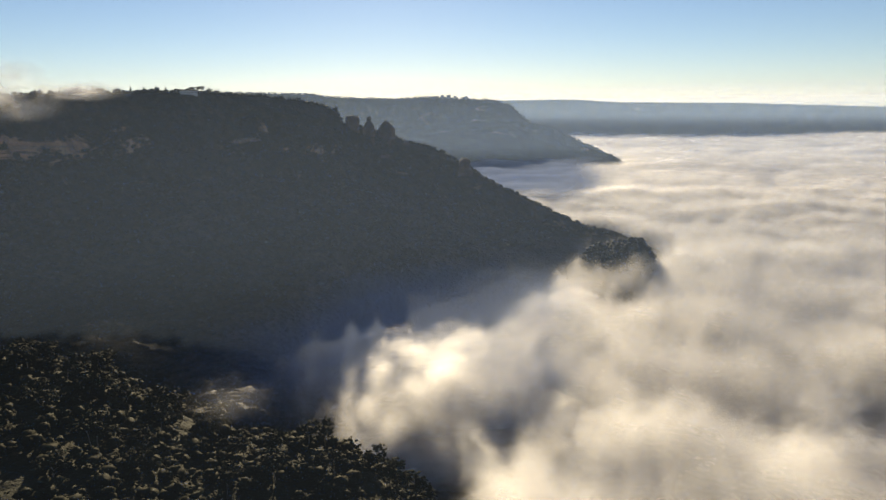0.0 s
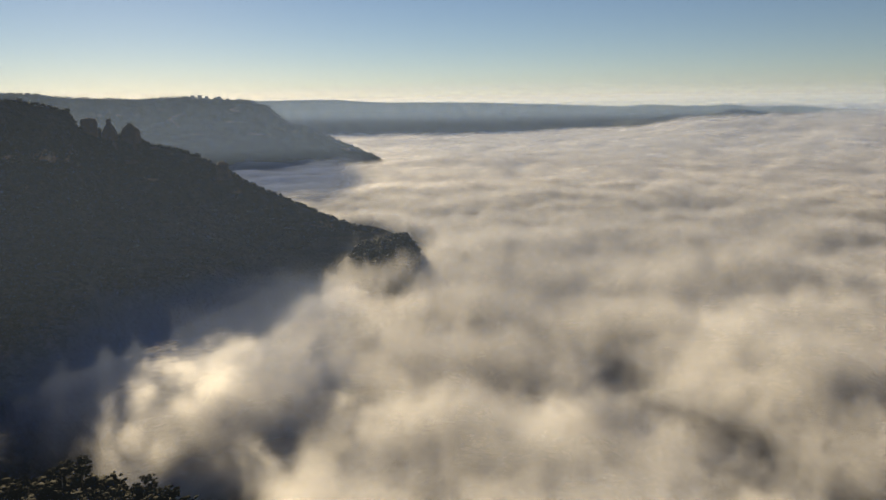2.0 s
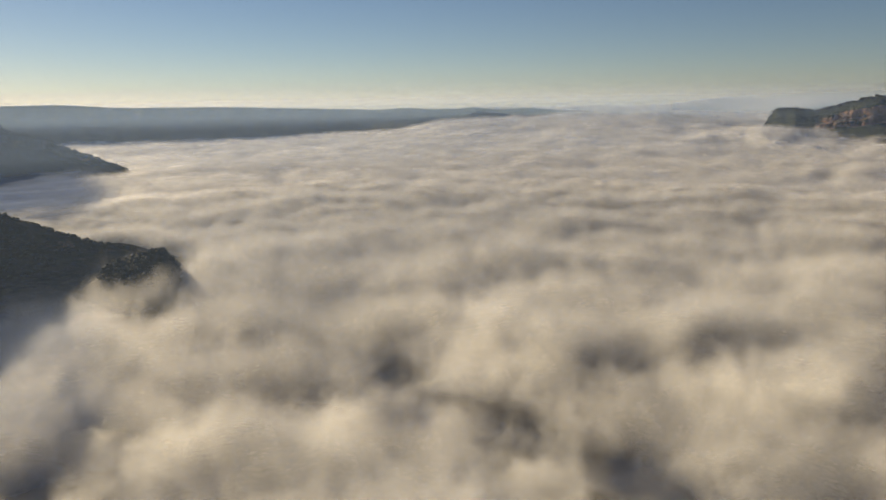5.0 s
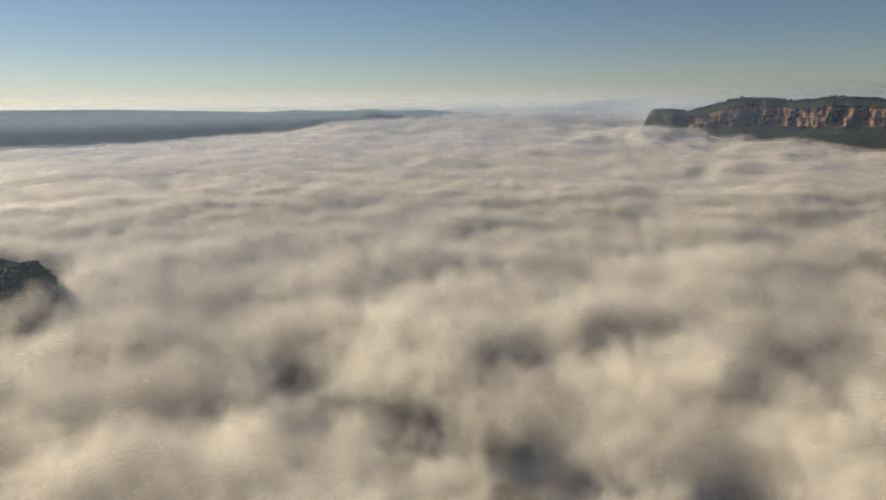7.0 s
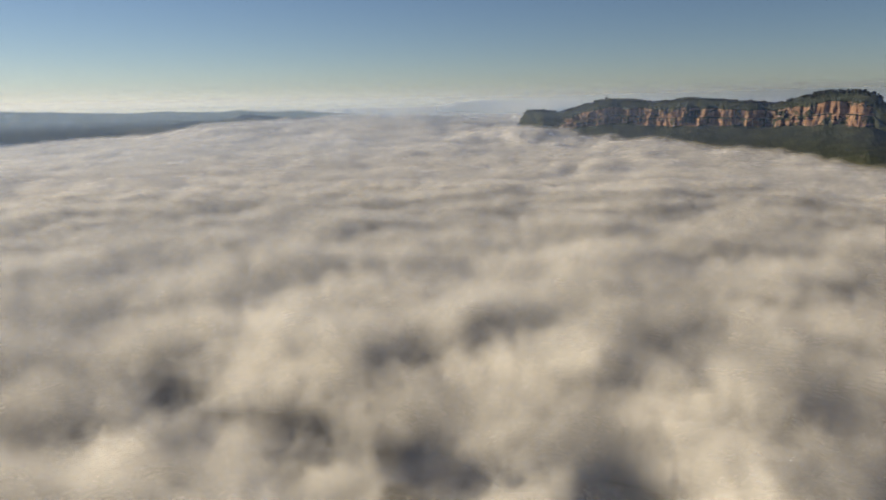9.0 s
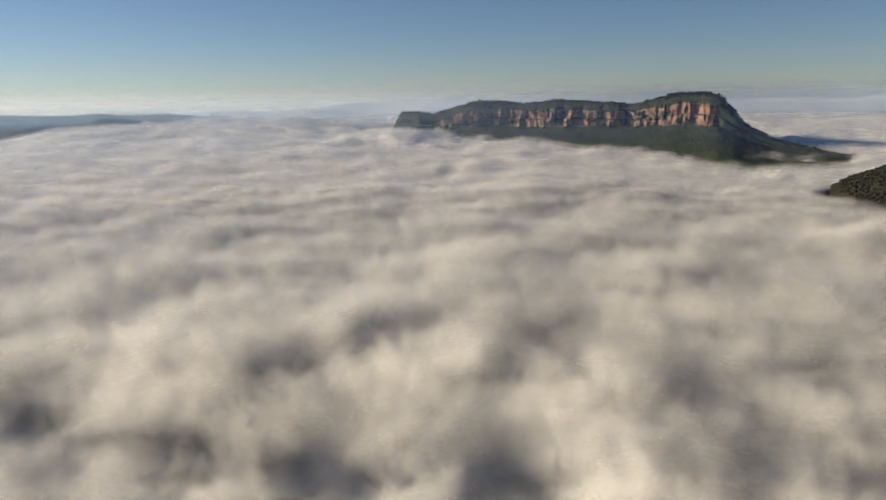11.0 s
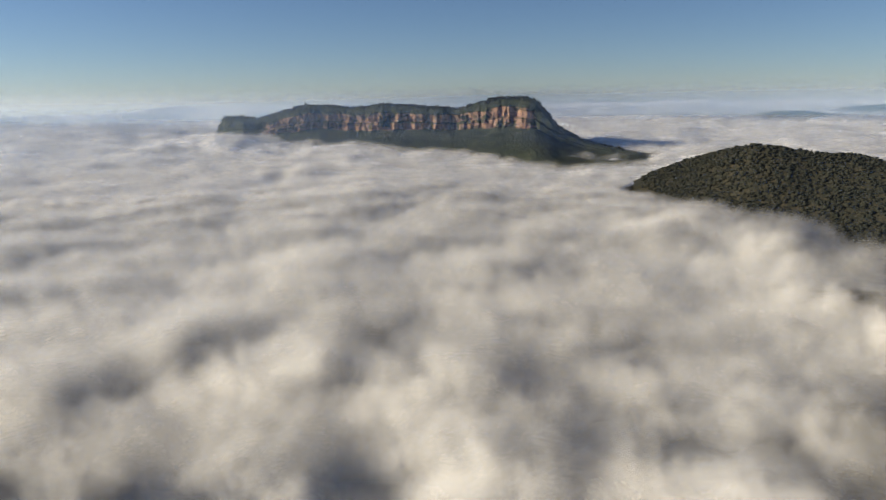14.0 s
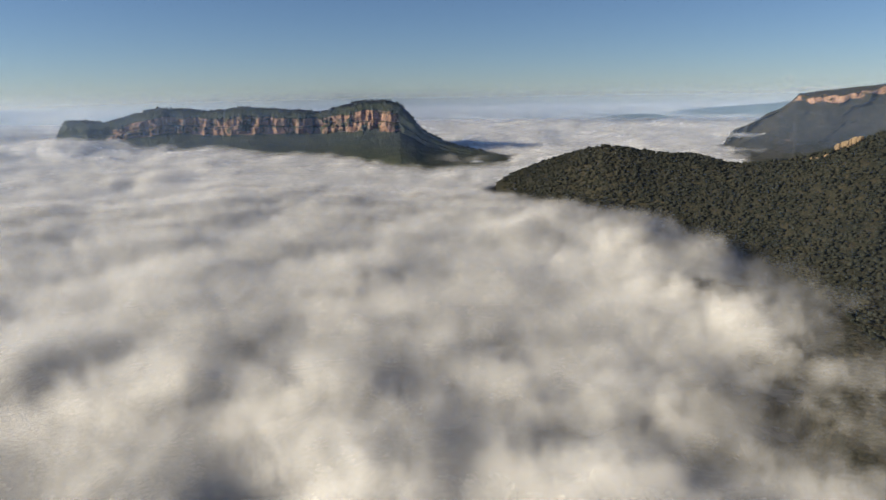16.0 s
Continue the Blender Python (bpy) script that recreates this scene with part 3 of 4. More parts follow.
# deeper layer that shows through the thin places
B, D = np.meshgrid(np.arange(-46, 134, 1.0), np.geomspace(120, 1500, 70))
flat = polar(B, D, np.zeros(B.shape)).reshape(-1, 3)
dens = cloud_mask(flat, D.ravel(), B.ravel(), np.full(B.size, -20.0))
P = polar(B, D, -72 + 7 * fbm(flat, 130, 3, 71).reshape(B.shape))
tagged(new("cloud_base", grid_mesh("cloud_base", P, CLOUD_CORE, [("thickness", np.clip(dens * 1.08, 0, 1))])), "grey lower layer of cloud in shade", "cloud", kind="structure")

# loose vapour: thin layers one above the other, whose billows come from the drifting droplets in them
def cloud_layers(count, drop, start, end, step=0.8):
    B, D = np.meshgrid(np.arange(-40, 130, step), EYE.z / np.tan(np.radians(drop)))
    flat, d, b = polar(B, D, np.zeros(B.shape)).reshape(-1, 3), D.ravel(), B.ravel()
    grain = np.maximum(np.radians(step) * d, 10)
    form = cloud_form(flat, d, b, grain) + billows(flat, grain) * 12 * smooth(900, 2000, d)
    for k in range(count):
        level = k / (count - 1)
        z = form + (-18 + 46 * level) * (0.5 + 0.5 * smooth(1600, 700, d))
        dens = cloud_mask(flat, d, b, z) * smooth(*start, d) * smooth(*end, d)
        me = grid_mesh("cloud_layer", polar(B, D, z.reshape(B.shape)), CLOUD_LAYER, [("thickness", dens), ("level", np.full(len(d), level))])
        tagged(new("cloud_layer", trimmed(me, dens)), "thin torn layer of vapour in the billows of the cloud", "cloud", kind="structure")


cloud_layers(16, np.concatenate([np.arange(48, 34, -2.0), np.arange(34, 12, -0.6), np.arange(12, 5.6, -0.3)]), (10, 20), (1950, 1500))
cloud_layers(6, np.concatenate([np.arange(8, 4, -0.2), np.arange(4, 2.3, -0.08)]), (1500, 1950), (4900, 4300), 0.5)


# ---------------------------------------------------------------- haze and lens glare
def haze(distance, thick, top, low, east=1.0, south=1.0, rise=60, air=HAZE):
    bears = np.arange(-180, 180, 2.0)
    zs = np.linspace(-40, top, 24)
    B, Z = np.meshgrid(bears, zs)
    P = polar(B, np.full(B.shape, distance), Z)
    dens = thick * smooth(top, 150, Z) * smooth(low, low + rise, Z) * (east + (south - east) * smooth(15, 95, np.abs(B)))
    tagged(new("haze_and_glare", grid_mesh("haze_and_glare", P, air, [("thickness", dens)], closed=True)), "thin veil for morning haze and lens glare over the cloud", "haze", kind="structure")


# the two nearest sheets are added to lift dark slopes as lens glare would
haze(250, 0.010, 330, -20, 1.0, 0.5, 30)
haze(500, 0.05, 330, -30, 1.0, 0.3, 150)
haze(1650, 0.13, 330, 40, 1.0, 0.6)
haze(2860, 0.14, 330, 80, 1.0, 0.0)
haze(2350, 0.15, 330, 30, 0.0, 0.5)
haze(3950, 0.4, 300, 60, 0.25, 1.3, air=FAR_HAZE)
haze(4850, 0.4, 285, 120, air=HORIZON_HAZE)


# ---------------------------------------------------------------- more materials
def make_leaves(name, dark, light):
    m = Mat(name)
    g = m.t.nodes.new("ShaderNodeNewGeometry").outputs["Random Per Island"]
    c = m.mix(g, dark, light)
    c = m.mix(m.span(m.noise(0.03, 3), 0.45, 0.7, 0, 0.35), c, (0.060, 0.052, 0.034))
    c = m.mix(m.span(m.noise(1.2, 2), 0.35, 0.7, 0, 0.5), c, (0.018, 0.022, 0.012))
    m.link(c, m.bsdf.inputs["Base Color"])
    m.bsdf.inputs["Roughness"].default_value = 0.75
    m.bsdf.inputs["Specular IOR Level"].default_value = 0.04
    trl = m.add("ShaderNodeBsdfTranslucent", {}, {"Color": c})
    out = m.add("ShaderNodeMixShader", {0: 0.12}, {1: m.bsdf.outputs[0], 2: trl.outputs[0]})
    m.link(out.outputs[0], m.out.inputs["Surface"])
    return m.m


def make_plain(name, colour, rough=0.7, metal=0.0, vary=0.25, scale=0.8):
    m = Mat(name)
    n = m.noise(scale, 5)
    c = m.mix(m.span(n, 0.3, 0.7, 0, vary), colour, tuple(k * 0.45 for k in colour))
    m.link(c, m.bsdf.inputs["Base Color"])
    m.bsdf.inputs["Roughness"].default_value, m.bsdf.inputs["Metallic"].default_value = rough, metal
    m.bump(n, 0.3, 0.05)
    return m.m


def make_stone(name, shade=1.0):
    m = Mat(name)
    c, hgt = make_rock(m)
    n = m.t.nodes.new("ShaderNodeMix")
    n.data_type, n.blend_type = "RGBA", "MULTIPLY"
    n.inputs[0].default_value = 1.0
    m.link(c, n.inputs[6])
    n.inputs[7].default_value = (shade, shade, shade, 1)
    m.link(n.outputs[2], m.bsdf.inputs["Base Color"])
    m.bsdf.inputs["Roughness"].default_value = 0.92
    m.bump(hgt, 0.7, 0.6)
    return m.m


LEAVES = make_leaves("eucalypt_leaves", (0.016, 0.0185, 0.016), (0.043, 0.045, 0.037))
# eucalypt leaves again, darker: the bench's shade is in their colour
SHADED_LEAVES = make_leaves("shaded_leaves", (0.017, 0.0175, 0.009), (0.031, 0.029, 0.015))
CONIFER = make_leaves("conifer_needles", (0.016, 0.024, 0.014), (0.040, 0.048, 0.026))
BARK = make_plain("bark", (0.22, 0.19, 0.16), 0.9, 0, 0.6, 2.0)
# sandstone at a quarter of its colour: the stacks' backlit shade is in it
SHADED_STONE = make_stone("sandstone", 0.25)
OCHRE = make_plain("ochre_sandstone", (0.22, 0.16, 0.10), 0.92, 0, 0.7, 0.25)
WALL = make_plain("painted_wall", (0.42, 0.41, 0.38), 0.7)
ROOF = make_plain("sheet_roof", (0.55, 0.56, 0.57), 0.45, 0.2)
WINDOW = make_plain("window_glass", (0.04, 0.05, 0.06), 0.08, 0, 0.1)
STEEL = make_plain("galvanised_steel", (0.45, 0.46, 0.47), 0.45, 0.8)


# ---------------------------------------------------------------- shapes
def ico(level):
    bm = bmesh.new()
    bmesh.ops.create_icosphere(bm, subdivisions=level, radius=1)
    V = np.array([v.co for v in bm.verts])
    F = np.array([[v.index for v in f.verts] for f in bm.faces])
    bm.free()
    return V, F


ICO1, ICO2, ICO3 = ico(1), ico(2), ico(3)


def joined(pieces):
    V, F, n = [], [], 0
    for v, f in pieces:
        V.append(v)
        F.append(f + n)
        n += len(v)
    return np.concatenate(V), np.concatenate(F)


def lump_crown(seed):
    """A ragged crown for a tree seen from far off: uneven lumps, wider than high."""
    r = np.random.RandomState(seed)
    pieces = []
    for k in range(3):
        v, f = ICO1[0].copy(), ICO1[1]
        v = v * (1 + 0.35 * r.normal(size=(len(v), 1)).clip(-1, 1)) * r.uniform(0.38, 0.62, 3) * (1, 1, 0.8)
        v = v + (*r.uniform(-0.5, 0.5, 2), r.uniform(0.0, 0.55))
        pieces.append((v, f))
    return joined(pieces)


def leaf_crown(seed, clumps=70, spread=1.0, tall=0.75):
    """A crown of many small clumps of leaves with gaps between them."""
    r = np.random.RandomState(seed)
    hubs = r.normal(size=(7, 3)) * (0.42 * spread, 0.42 * spread, 0.24 * tall)
    pieces = []
    octa = np.array([(1, 0, 0), (-1, 0, 0), (0, 1, 0), (0, -1, 0), (0, 0, 1), (0, 0, -1)], float)
    faces = np.array([(0, 2, 4), (2, 1, 4), (1, 3, 4), (3, 0, 4), (2, 0, 5), (1, 2, 5), (3, 1, 5), (0, 3, 5)])
    for k in range(clumps):
        o = hubs[r.randint(7)] + r.normal(size=3) * (0.24, 0.24, 0.17)
        v = octa * r.uniform(0.08, 0.24, (6, 1)) * (1, 1, 0.6) + r.normal(size=(6, 3)) * 0.035
        a = r.uniform(0, 6.28)
        R = np.array([(math.cos(a), -math.sin(a), 0), (math.sin(a), math.cos(a), 0), (0, 0, 1)])
        pieces.append((v @ R.T + o, faces))
    return joined(pieces)


def tube(points, radii, sides=6):
    """A tapered limb along points."""
    V, F = [], []
    for k, (p, q) in enumerate(zip(points, radii)):
        for j in range(sides):
            a = 2 * math.pi * j / sides
            V.append((p[0] + q * math.cos(a), p[1] + q * math.sin(a), p[2]))
    for k in range(len(points) - 1):
        for j in range(sides):
            a, b = k * sides + j, k * sides + (j + 1) % sides
            F += [(a, b, b + sides), (a, b + sides, a + sides)]
    return np.array(V), np.array(F)


def trunk_mesh(seed, height, girth):
    r = np.random.RandomState(seed)
    lean = r.normal(size=2) * 0.06 * height
    stem = [(lean[0] * t * t, lean[1] * t * t, height * t) for t in np.linspace(0, 1, 6)]
    pieces = [tube(stem, np.linspace(girth, girth * 0.3, 6))]
    for k in range(5):
        t = r.uniform(0.45, 0.85)
        a = r.uniform(0, 6.28)
        p = np.array([lean[0] * t * t, lean[1] * t * t, height * t])
        reach = r.uniform(0.15, 0.32) * height
        pieces.append(tube([p + np.array([math.cos(a) * reach * s, math.sin(a) * reach * s, reach * 0.8 * s ** 0.8]) for s in (0, 0.5, 1)], [girth * 0.4, girth * 0.25, girth * 0.08], 5))
    return joined(pieces)


def make_tree(seed, height, label, conifer=False, spread=1.0):
    tree = new("tree")
    tagged(tree, label, "tree")
    v, f = trunk_mesh(seed, height * 0.85, height * 0.022)
    part("trunk", quick_mesh("trunk", v, f, BARK), tree)
    if conifer:
        r = np.random.RandomState(seed)
        pieces = []
        for k in range(46):
            t = k / 46
            a, rad = r.uniform(0, 6.28), (1 - t) ** 0.8 * 0.23 * height
            o = np.array([math.cos(a) * rad * 0.55, math.sin(a) * rad * 0.55, height * (0.16 + 0.84 * t)])
            w = ICO1[0] * r.uniform(0.5, 1.2, (12 if len(ICO1[0]) == 12 else len(ICO1[0]), 1)) * (0.55 * rad + 0.25, 0.55 * rad + 0.25, 0.05 * height)
            pieces.append((w + o, ICO1[1]))
        v, f = joined(pieces)
        part("crown", quick_mesh("crown", v, f, CONIFER, smooth_faces=False), tree)
    else:
        v, f = leaf_crown(seed, 110, spread)
        v = v * (0.42 * height, 0.42 * height, 0.42 * height) + (0, 0, height * 0.74)
        part("crown", quick_mesh("crown", v, f, SHADED_LEAVES, smooth_faces=False), tree)
    return tree


def surface_points(name, count, seed, keep=None, rows=None):
    """Random places on a piece of land, spread evenly over its area."""
    P = GROUNDS[name]
    if rows:
        P = P[rows[0]:rows[1]]
    A = np.linalg.norm(np.cross(P[1:, :-1, :] - P[:-1, :-1, :], P[:-1, 1:, :] - P[:-1, :-1, :]), axis=2)
    if keep is not None:
        A = A * keep(P[:-1, :-1])
    r = np.random.RandomState(seed)
    k = r.choice(A.size, count, p=(A / A.sum()).ravel())
    i, j = np.unravel_index(k, A.shape)
    a, b = r.uniform(0, 1, (2, count, 1))
    return P[i, j] + a * (P[i + 1, j] - P[i, j]) + b * (P[i, j + 1] - P[i, j])


def forest(name, places, crowns, size, seed, label, material=LEAVES, sink=0.25, tall=1.0):
    """Many crowns in one mesh."""
    r = np.random.RandomState(seed)
    V, F, n = [], [], 0
    for p in places:
        v, f = crowns[r.randint(len(crowns))]
        a = r.uniform(0, 6.28)
        s = size * r.uniform(0.6, 1.35)
        R = np.array([(math.cos(a), -math.sin(a), 0), (math.sin(a), math.cos(a), 0), (0, 0, 1)]) * s
        V.append(v @ R.T * (1, 1, r.uniform(0.8, 1.3) * tall) + p + (0, 0, s * sink))
        F.append(f + n)
        n += len(v)
    me = quick_mesh(name, np.concatenate(V), np.concatenate(F), material)
    return tagged(new(name, me), label, "forest", kind="stuff")


LUMPS = [lump_crown(k) for k in range(8)]


def full_crown(seed):
    """A broad rounded crown of leaf lumps with loose clumps at its rim."""
    r = np.random.RandomState(seed)
    pieces = []
    for k in range(4):
        v, f = ICO2[0].copy(), ICO2[1]
        v = v * (1 + 0.22 * r.normal(size=(len(v), 1)).clip(-1.5, 1.5)) * r.uniform(0.30, 0.46, 3) * (1, 1, 0.75)
        pieces.append((v + (*r.uniform(-0.5, 0.5, 2), r.uniform(-0.1, 0.4)), f))
    return joined(pieces + [leaf_crown(seed, 14, 1.1)])


CROWNS = [full_crown(k + 30) for k in range(6)]


def bearing_of(P):
    return np.degrees(np.arctan2(P[..., 0], P[..., 1]))


# ---------------------------------------------------------------- woods
forest("hill_forest", surface_points("wooded_hill", 8500, 1, lambda P: (P[..., 2] > -12) & (bearing_of(P) < 127) & (bearing_of(P) > 96.5), (8, 104)),
       LUMPS, 5.2, 2, "dense grey-green eucalypt forest on the hill", sink=0.0, tall=0.75)
forest("knoll_forest", surface_points("knoll", 350, 3, lambda P: P[..., 2] > -12), LUMPS, 5.0, 4, "dark forest on the knoll above the cloud")
forest("spur_forest", surface_points("escarpment", 1900, 5, lambda P: (bearing_of(P) > -34) & (bearing_of(P) < 14), (11, 18)), LUMPS, 4.2, 6, "line of trees along the crest of the escarpment")
forest("slope_forest", surface_points("escarpment", 1300, 7, lambda P: (bearing_of(P) > -34) & (P[..., 2] > -10), (55, 150)), LUMPS, 5.5, 8, "forest on the shaded slope under the cliffs")
forest("headland_forest", surface_points("headland", 900, 9, lambda P: (bearing_of(P) > -20), (12, 18)), LUMPS, 5.0, 10, "trees along the rim of the headland")
forest("mesa_forest", surface_points("mesa", 1600, 11, None, (10, 30)), LUMPS, 6.5, 12, "scrubby forest on the flat top of the mountain")
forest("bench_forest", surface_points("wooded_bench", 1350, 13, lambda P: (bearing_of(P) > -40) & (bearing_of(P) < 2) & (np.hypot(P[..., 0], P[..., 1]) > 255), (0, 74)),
       CROWNS, 5.4, 14, "dense eucalypt forest on the bench, shade in its leaf colour", SHADED_LEAVES, 0.55)

# single trees: nearest on the bench, and those that stand out on the skyline
kinds = [make_tree(k, 17, "tall eucalypt with a ragged crown above the forest, shade in its leaf colour") for k in (101, 102, 103)]
spots = surface_points("wooded_bench", 42, 15, lambda P: (bearing_of(P) > -34) & (bearing_of(P) < -2) & (np.hypot(P[..., 0], P[..., 1]) > 300), (10, 50))
r = np.random.RandomState(16)
for k, p in enumerate(spots):
    m = Matrix.LocRotScale(Vector(p) - Vector((0, 0, 1)), Euler((0, 0, r.uniform(0, 6.28))), None)
    if k < 3:
        t = kinds[k]
        t.matrix_basis = m
    else:
        t = copy_thing(kinds[k % 3], m)
    tagged(t, group="tall trees on the bench")


def crest_point(name, bearing, row=14):
    P = GROUNDS[name][row]
    b = bearing_of(P)
    return Vector([np.interp(bearing, b, P[:, k]) for k in range(3)])


def skyline(tree, bearing, sink=1.0):
    p = crest_point("escarpment", bearing)
    tree.matrix_basis = Matrix.LocRotScale(p - Vector((0, 0, sink)), None, None)
    tagged(tree, group="trees on the skyline of the plateau")


pine = make_tree(120, 13, "dark conifer standing on the edge of the plateau", True)
skyline(pine, -26.9)
for b in (-25.9, -25.2, -23.4, -22.5, -21.7, -21.0, -28.0):
    skyline(copy_thing(pine, Matrix()), b, r.uniform(0.5, 5.0))
gum = make_tree(130, 14, "spreading eucalypt on the edge of the plateau", False, 1.25)
skyline(gum, -18.6)
for b in (-18.0, -17.5, -19.3, -20.2, -24.4, -27.4, -16.6, -11.4, -9.6, -29.2, -23.0, -22.1, -20.7, -25.6, -15.6, -14.3, -12.9):
    skyline(copy_thing(gum, Matrix()), b, r.uniform(3.0, 8.0))


# ---------------------------------------------------------------- rocks
def pillar(profile, seed, squash=1.0):
    """A weathered sandstone stack: (height, radius) rings, with ledges, joints and an uneven outline."""
    pr = np.array(profile, float)
    zs = np.linspace(pr[0, 0], pr[-1, 0], 46)
    rad = np.interp(zs, pr[:, 0], pr[:, 1])
    a = np.linspace(0, 2 * np.pi, 40, endpoint=False)
    A, Z = np.meshgrid(a, zs)
    R = rad[:, None] / np.maximum(np.abs(np.cos(A)) ** 3 + np.abs(np.sin(A)) ** 3, 0.3) ** (1 / 3)
    P = np.stack([R * np.cos(A), R * np.sin(A) * squash, Z], -1)
    f = P.reshape(-1, 3)
    ledge = fbm(f * (0.15, 0.15, 1), 7, 3, seed).reshape(A.shape)
    joint = fbm(f * (1, 1, 0.15), 9, 3, seed + 5).reshape(A.shape)
    R = R * (1 + 0.10 * ledge + 0.14 * joint)
    P = np.stack([R * np.cos(A), R * np.sin(A) * squash, Z + 0.5 * joint], -1)
    return np.concatenate([P, np.repeat(P[-1:].mean(axis=1, keepdims=True), len(a), 1)])


def stack(name, bearing, distance, profile, seed, label, group, scrub=5):
    base = new(name)
    base.matrix_basis = Matrix.Translation(Vector(polar(np.array(bearing), distance, 0.0)))
    tagged(base, label, "rock", group)
    part("rock_pillar", grid_mesh("rock_pillar", pillar(profile, seed), SHADED_STONE, closed=True), base)
    if scrub:
        rr = np.random.RandomState(seed)
        top, wide = profile[-2]
        for k in range(scrub):
            v, f = LUMPS[k % 8]
            part("bush", quick_mesh("bush", v * rr.uniform(1.2, 2.2) + (*rr.uniform(-0.6, 0.6, 2) * wide, top), f, LEAVES, smooth_faces=False), base)
    return base


G = "row of rock stacks"
stack("rock_stack", -7.15, 1150, [(120, 17), (140, 14), (150, 11.5), (158, 10.4), (166, 11), (173, 10.6), (176, 9.5), (177, 3)], 201, "flat-topped sandstone stack beside the cliff edge, shade in its colour", G)
stack("rock_stack", -5.85, 1150, [(115, 18), (138, 14), (150, 11), (157, 9.5), (162, 7), (166, 5), (168, 3.2), (172, 3.8), (174, 2.8), (174.8, 1)], 202, "pointed sandstone stack with a knob on top, shade in its colour", G, 3)
stack("rock_stack", -4.45, 1150, [(110, 20), (135, 15), (148, 12.6), (156, 12.4), (161, 9.5), (164.5, 5.5), (167, 3), (168, 1)], 203, "broad dome-topped sandstone stack, shade in its colour", G)
stack("rock_stack", 1.85, 1132, [(80, 14), (92, 10), (99, 8.5), (104, 8), (107, 5), (108, 1)], 204, "sandstone knob on the spur, shade in its colour", "", 3)
stack("rock_stack", -2.9, 1150, [(110, 14), (124, 9), (130, 7), (134, 5), (135, 1)], 205, "small rock step below the stacks, shade in its colour", "", 3)


def boulder(size, seed):
    v, f = ICO3[0].copy(), ICO3[1]
    k = np.max(np.abs(v), axis=1, keepdims=True)
    v = v / k ** 0.8
    v = v * size * (1 + 0.22 * fbm(v * 3 + seed, 3.0, 3, seed)[:, None])
    return v, f


def outcrop(bearing0, bearing1, lift, size, count, seed, label):
    """Blocks of rock in a broken line along the crest of the wooded hill."""
    rr = np.random.RandomState(seed)
    base = new("rock_outcrop")
    p0 = crest_point("wooded_hill", (bearing0 + bearing1) / 2, 20)
    base.matrix_basis = Matrix.Translation(p0)
    tagged(base, label, "rock")
    for k in range(count):
        p = crest_point("wooded_hill", bearing0 + (bearing1 - bearing0) * (k + rr.uniform(0, 1)) / count, 20) - p0
        s = np.array([rr.uniform(0.6, 1.1), rr.uniform(0.6, 1.1), rr.uniform(0.8, 1.6)]) * size
        v, f = boulder(s, seed + k)
        part("boulder", quick_mesh("boulder", v + np.array(p) + (0, 0, lift + rr.uniform(-0.3, 0.5) * size), f, OCHRE), base)


outcrop(120.9, 122.4, 6, 3.4, 13, 301, "broken ochre sandstone outcrop lit by low sun among trees")
outcrop(119.3, 120.5, 0, 2.4, 7, 302, "low pale sandstone ledge half hidden by trees")
outcrop(122.2, 124.4, -16, 2.4, 8, 303, "low pale sandstone ledge half hidden by trees")


# ---------------------------------------------------------------- buildings and mast
def box(x0, x1, y0, y1, z0, z1):
    V = np.array([(x, y, z) for x in (x0, x1) for y in (y0, y1) for z in (z0, z1)], float)
    F = np.array([(0, 1, 3, 2), (4, 6, 7, 5), (0, 4, 5, 1), (2, 3, 7, 6), (0, 2, 6, 4), (1, 5, 7, 3)])
    return V, F


def building(place, turn, w, d, hgt, label, flat=False):
    b = new("building")
    b.matrix_basis = Matrix.LocRotScale(place, Euler((0, 0, radians(turn))), None)
    tagged(b, label, "building")
    part("wall", quick_mesh("wall", *box(-w / 2, w / 2, -d / 2, d / 2, -4, hgt), WALL, smooth_faces=False), b)
    if flat:
        part("roof", quick_mesh("roof", *box(-w / 2 - 0.6, w / 2 + 0.6, -d / 2 - 0.6, d / 2 + 0.6, hgt, hgt + 0.5), ROOF, smooth_faces=False), b)
    else:
        V = np.array([(-w / 2 - 0.5, -d / 2 - 0.5, hgt), (w / 2 + 0.5, -d / 2 - 0.5, hgt), (w / 2 + 0.5, d / 2 + 0.5, hgt), (-w / 2 - 0.5, d / 2 + 0.5, hgt), (-w / 2 - 0.5, 0, hgt + d * 0.3), (w / 2 + 0.5, 0, hgt + d * 0.3)])
        me = bpy.data.meshes.new("roof")
        me.from_pydata([tuple(v) for v in V], [], [(0, 1, 5, 4), (2, 3, 4, 5), (0, 4, 3), (1, 2, 5), (3, 2, 1, 0)])
        me.materials.append(ROOF)
        part("roof", me, b)
    n = max(2, int(w / 4))
    for k in range(n):
        x = -w / 2 + (k + 0.5) * w / n
        part("window", quick_mesh("window", *box(x - 0.9, x + 0.9, -d / 2 - 0.06, -d / 2 + 0.02, hgt * 0.35, hgt * 0.8), WINDOW, smooth_faces=False), b)
    return b


p = crest_point("escarpment", -19.4, 17)
building(p + Vector((0, 0, -0.5)), 19, 22, 8, 2.8, "low lookout building with a pale flat roof", True)
for k, (b, w, hgt) in enumerate(((0.1, 12, 7), (0.6, 14, 9), (1.1, 10, 6), (2.0, 12, 6))):
    p = crest_point("headland", b, 16)
    building(p + Vector((0, 0, 2)), -b + 8 * (k - 1), w, 9, hgt, "distant white house among trees on the headland rim")

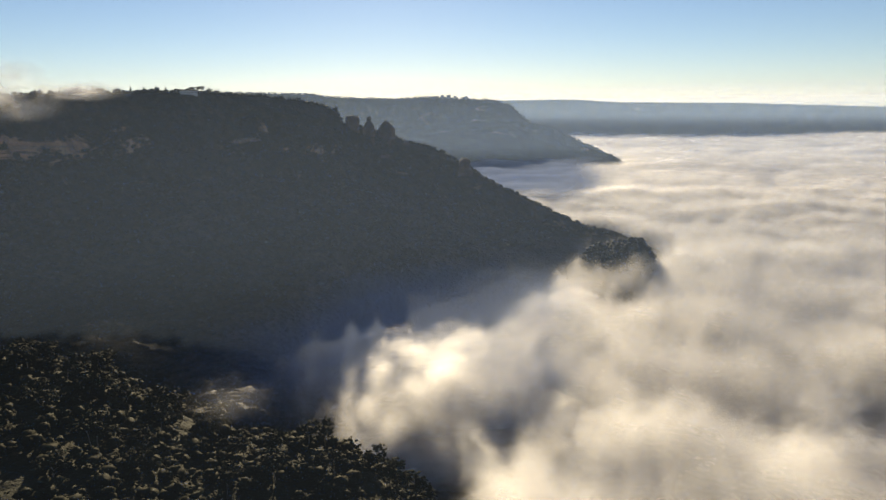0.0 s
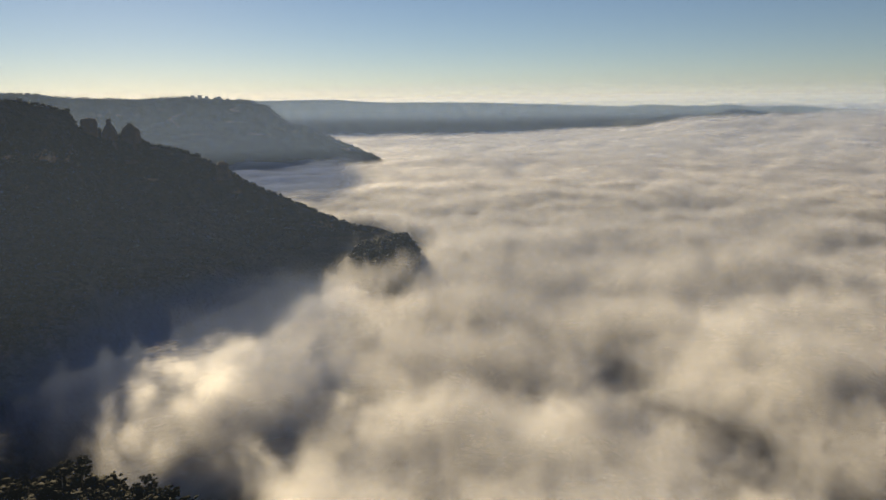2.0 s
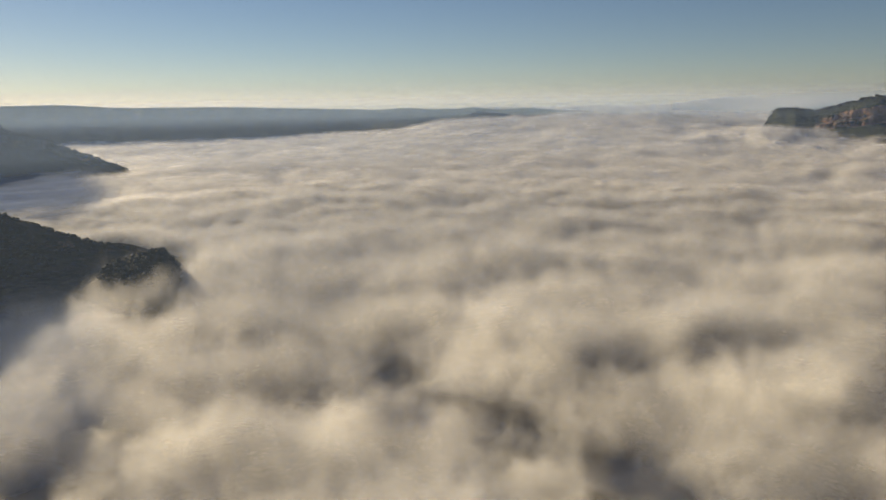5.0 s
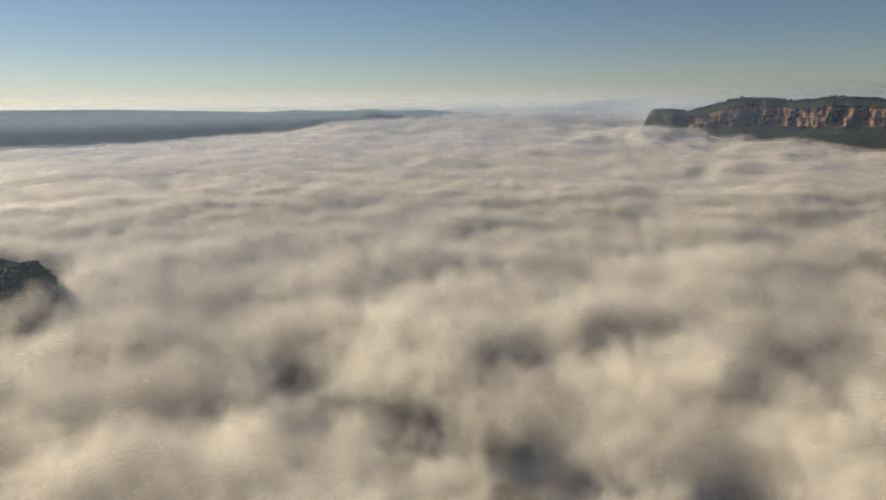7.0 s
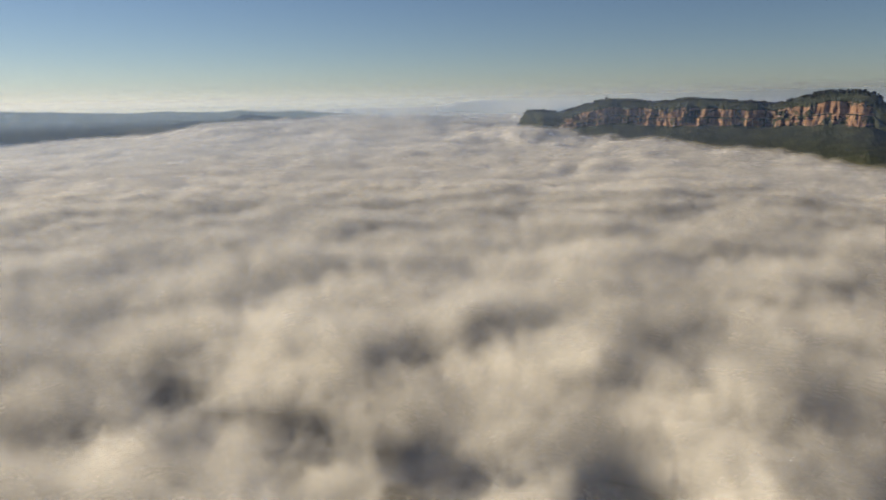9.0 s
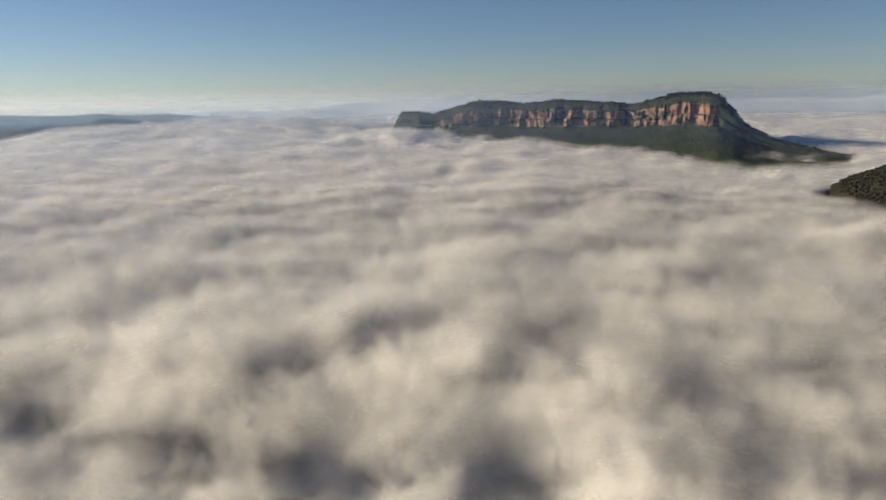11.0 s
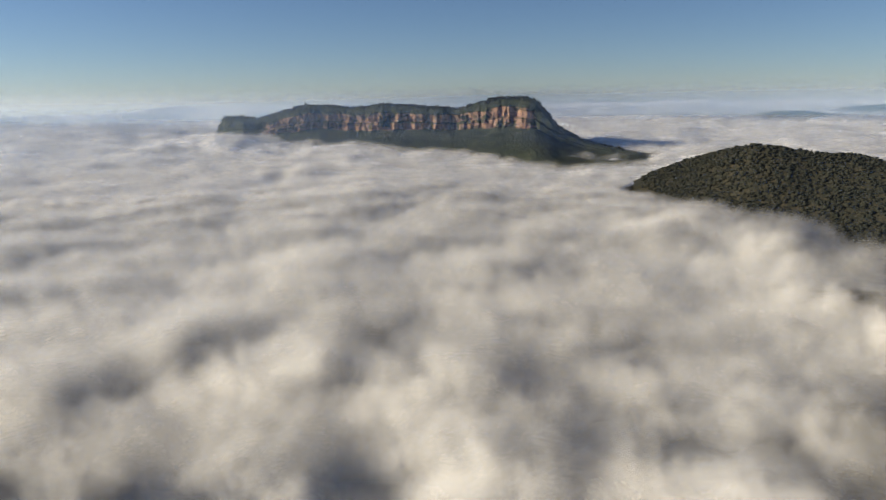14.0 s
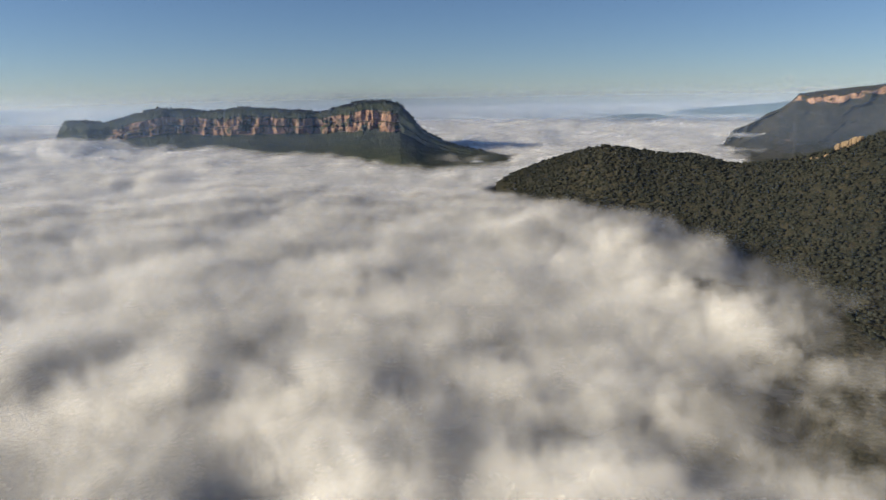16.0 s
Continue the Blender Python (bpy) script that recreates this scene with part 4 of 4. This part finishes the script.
mast = new("radio_mast")
mast.matrix_basis = Matrix.Translation(crest_point("tableland", 22.04, 14) - Vector((0, 0, 2)))
tagged(mast, "tall thin radio mast on the far tableland", "mast")
for a in range(3):
    c, q = math.cos(a * 2.094), math.sin(a * 2.094)
    part("leg", quick_mesh("leg", *tube([(2.2 * c, 2.2 * q, 0), (0.5 * c, 0.5 * q, 15)], [0.35, 0.25], 6), STEEL), mast)
for k in range(7):
    z = 1.5 + 2 * k
    part("brace", quick_mesh("brace", *box(-1.8 + 0.2 * k, 1.8 - 0.2 * k, -0.12, 0.12, z, z + 0.2), STEEL, smooth_faces=False), mast)
part("aerial", quick_mesh("aerial", *tube([(0, 0, 14), (0, 0, 21)], [0.3, 0.12], 6), STEEL), mast)


# ---------------------------------------------------------------- loose mist
def wisp(bearing, distance, z, wide, tall, strength, seed, label, lean=0.0, sheets=4):
    """A drifting shred of mist: a few soft curved sheets, dense in the middle and thinning to nothing."""
    rr = np.random.RandomState(seed)
    c = polar(np.array(bearing), distance, z)
    side = np.array([math.cos(radians(bearing)), -math.sin(radians(bearing)), 0])
    away = np.array([math.sin(radians(bearing)), math.cos(radians(bearing)), 0])
    base = new("mist_wisp")
    base.matrix_basis = Matrix.Translation(Vector(c))
    tagged(base, label, "mist")
    u, v = np.meshgrid(np.linspace(-1, 1, 26), np.linspace(-1, 1, 26))
    for k in range(sheets):
        t = rr.uniform(-0.5, 0.5)
        bend = fbm(np.stack([u.ravel() * 1.3, v.ravel() * 1.3, np.full(u.size, k * 3.1 + seed)], 1), 1.0, 3, seed).reshape(u.shape)
        x = u * wide * 0.5 + bend * wide * 0.12 + lean * v * tall * 0.5
        y = (u * math.sin(t) * 0.5 + bend * 0.35 + (k - sheets / 2) * 0.25) * wide * 0.5
        P = x[..., None] * side + y[..., None] * away
        P[..., 2] += v * tall * 0.5 + bend * tall * 0.1
        d = np.exp(-2.6 * (u * u + v * v)) - 0.06
        d = np.clip(d, 0, 1) * smooth(1, 0.8, np.abs(u)) * smooth(1, 0.8, np.abs(v)) * (1 + 0.7 * bend)
        me = grid_mesh("veil", P, MIST, [("thickness", np.clip(d, 0, 1) * strength)])
        part("veil", me, base)


wisp(-31.5, 900, 215, 120, 70, 1.6, 401, "bright puff of mist spilling over the plateau edge", -0.3, 5)
wisp(-27.0, 940, 214, 120, 24, 0.9, 402, "thin bright mist along the plateau edge")
wisp(-26.0, 395, 74, 52, 34, 0.12, 403, "small shred of mist among the treetops")
wisp(-18.5, 380, 40, 56, 26, 0.12, 404, "small shred of mist among the treetops")
wisp(115.4, 2660, 22, 300, 30, 1.2, 444, "tongue of mist between the wooded spurs", 0.4)
wisp(115.3, 2815, 62, 260, 24, 1.1, 445, "tongue of mist between the wooded spurs", 0.4)
wisp(83.5, 3300, 232, 70, 22, 0.3, 440, "small grey scrap of cloud in the clear air")
wisp(117.4, 3000, 262, 60, 34, 0.3, 441, "small grey scrap of cloud in the clear air")
wisp(119.5, 2800, 222, 260, 22, 0.6, 442, "thin cap of mist on the cliffed neck")

# thin mist in the pockets under the escarpment and the headland, coloured as if shaded
def pocket_mist(b0, b1, d0, d1, heights, west, seed, strength):
    B, D = np.meshgrid(np.arange(b0, b1, 0.5), np.linspace(d0, d1, 50))
    flat = polar(B, D, 0 * B).reshape(-1, 3)
    for k, z in enumerate(heights):
        n = fbm(flat, 140, 4, seed + k).reshape(B.shape)
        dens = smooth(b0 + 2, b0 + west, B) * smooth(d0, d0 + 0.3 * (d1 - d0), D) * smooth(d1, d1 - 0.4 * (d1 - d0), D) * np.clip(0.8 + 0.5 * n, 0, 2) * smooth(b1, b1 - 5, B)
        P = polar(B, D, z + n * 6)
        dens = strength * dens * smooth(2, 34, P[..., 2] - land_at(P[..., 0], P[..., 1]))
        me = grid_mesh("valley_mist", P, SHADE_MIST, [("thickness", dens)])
        tagged(new("valley_mist", trimmed(me, dens.ravel(), 0.003)), "thin mist lying in the valley, coloured blue for shade", "mist", kind="structure")


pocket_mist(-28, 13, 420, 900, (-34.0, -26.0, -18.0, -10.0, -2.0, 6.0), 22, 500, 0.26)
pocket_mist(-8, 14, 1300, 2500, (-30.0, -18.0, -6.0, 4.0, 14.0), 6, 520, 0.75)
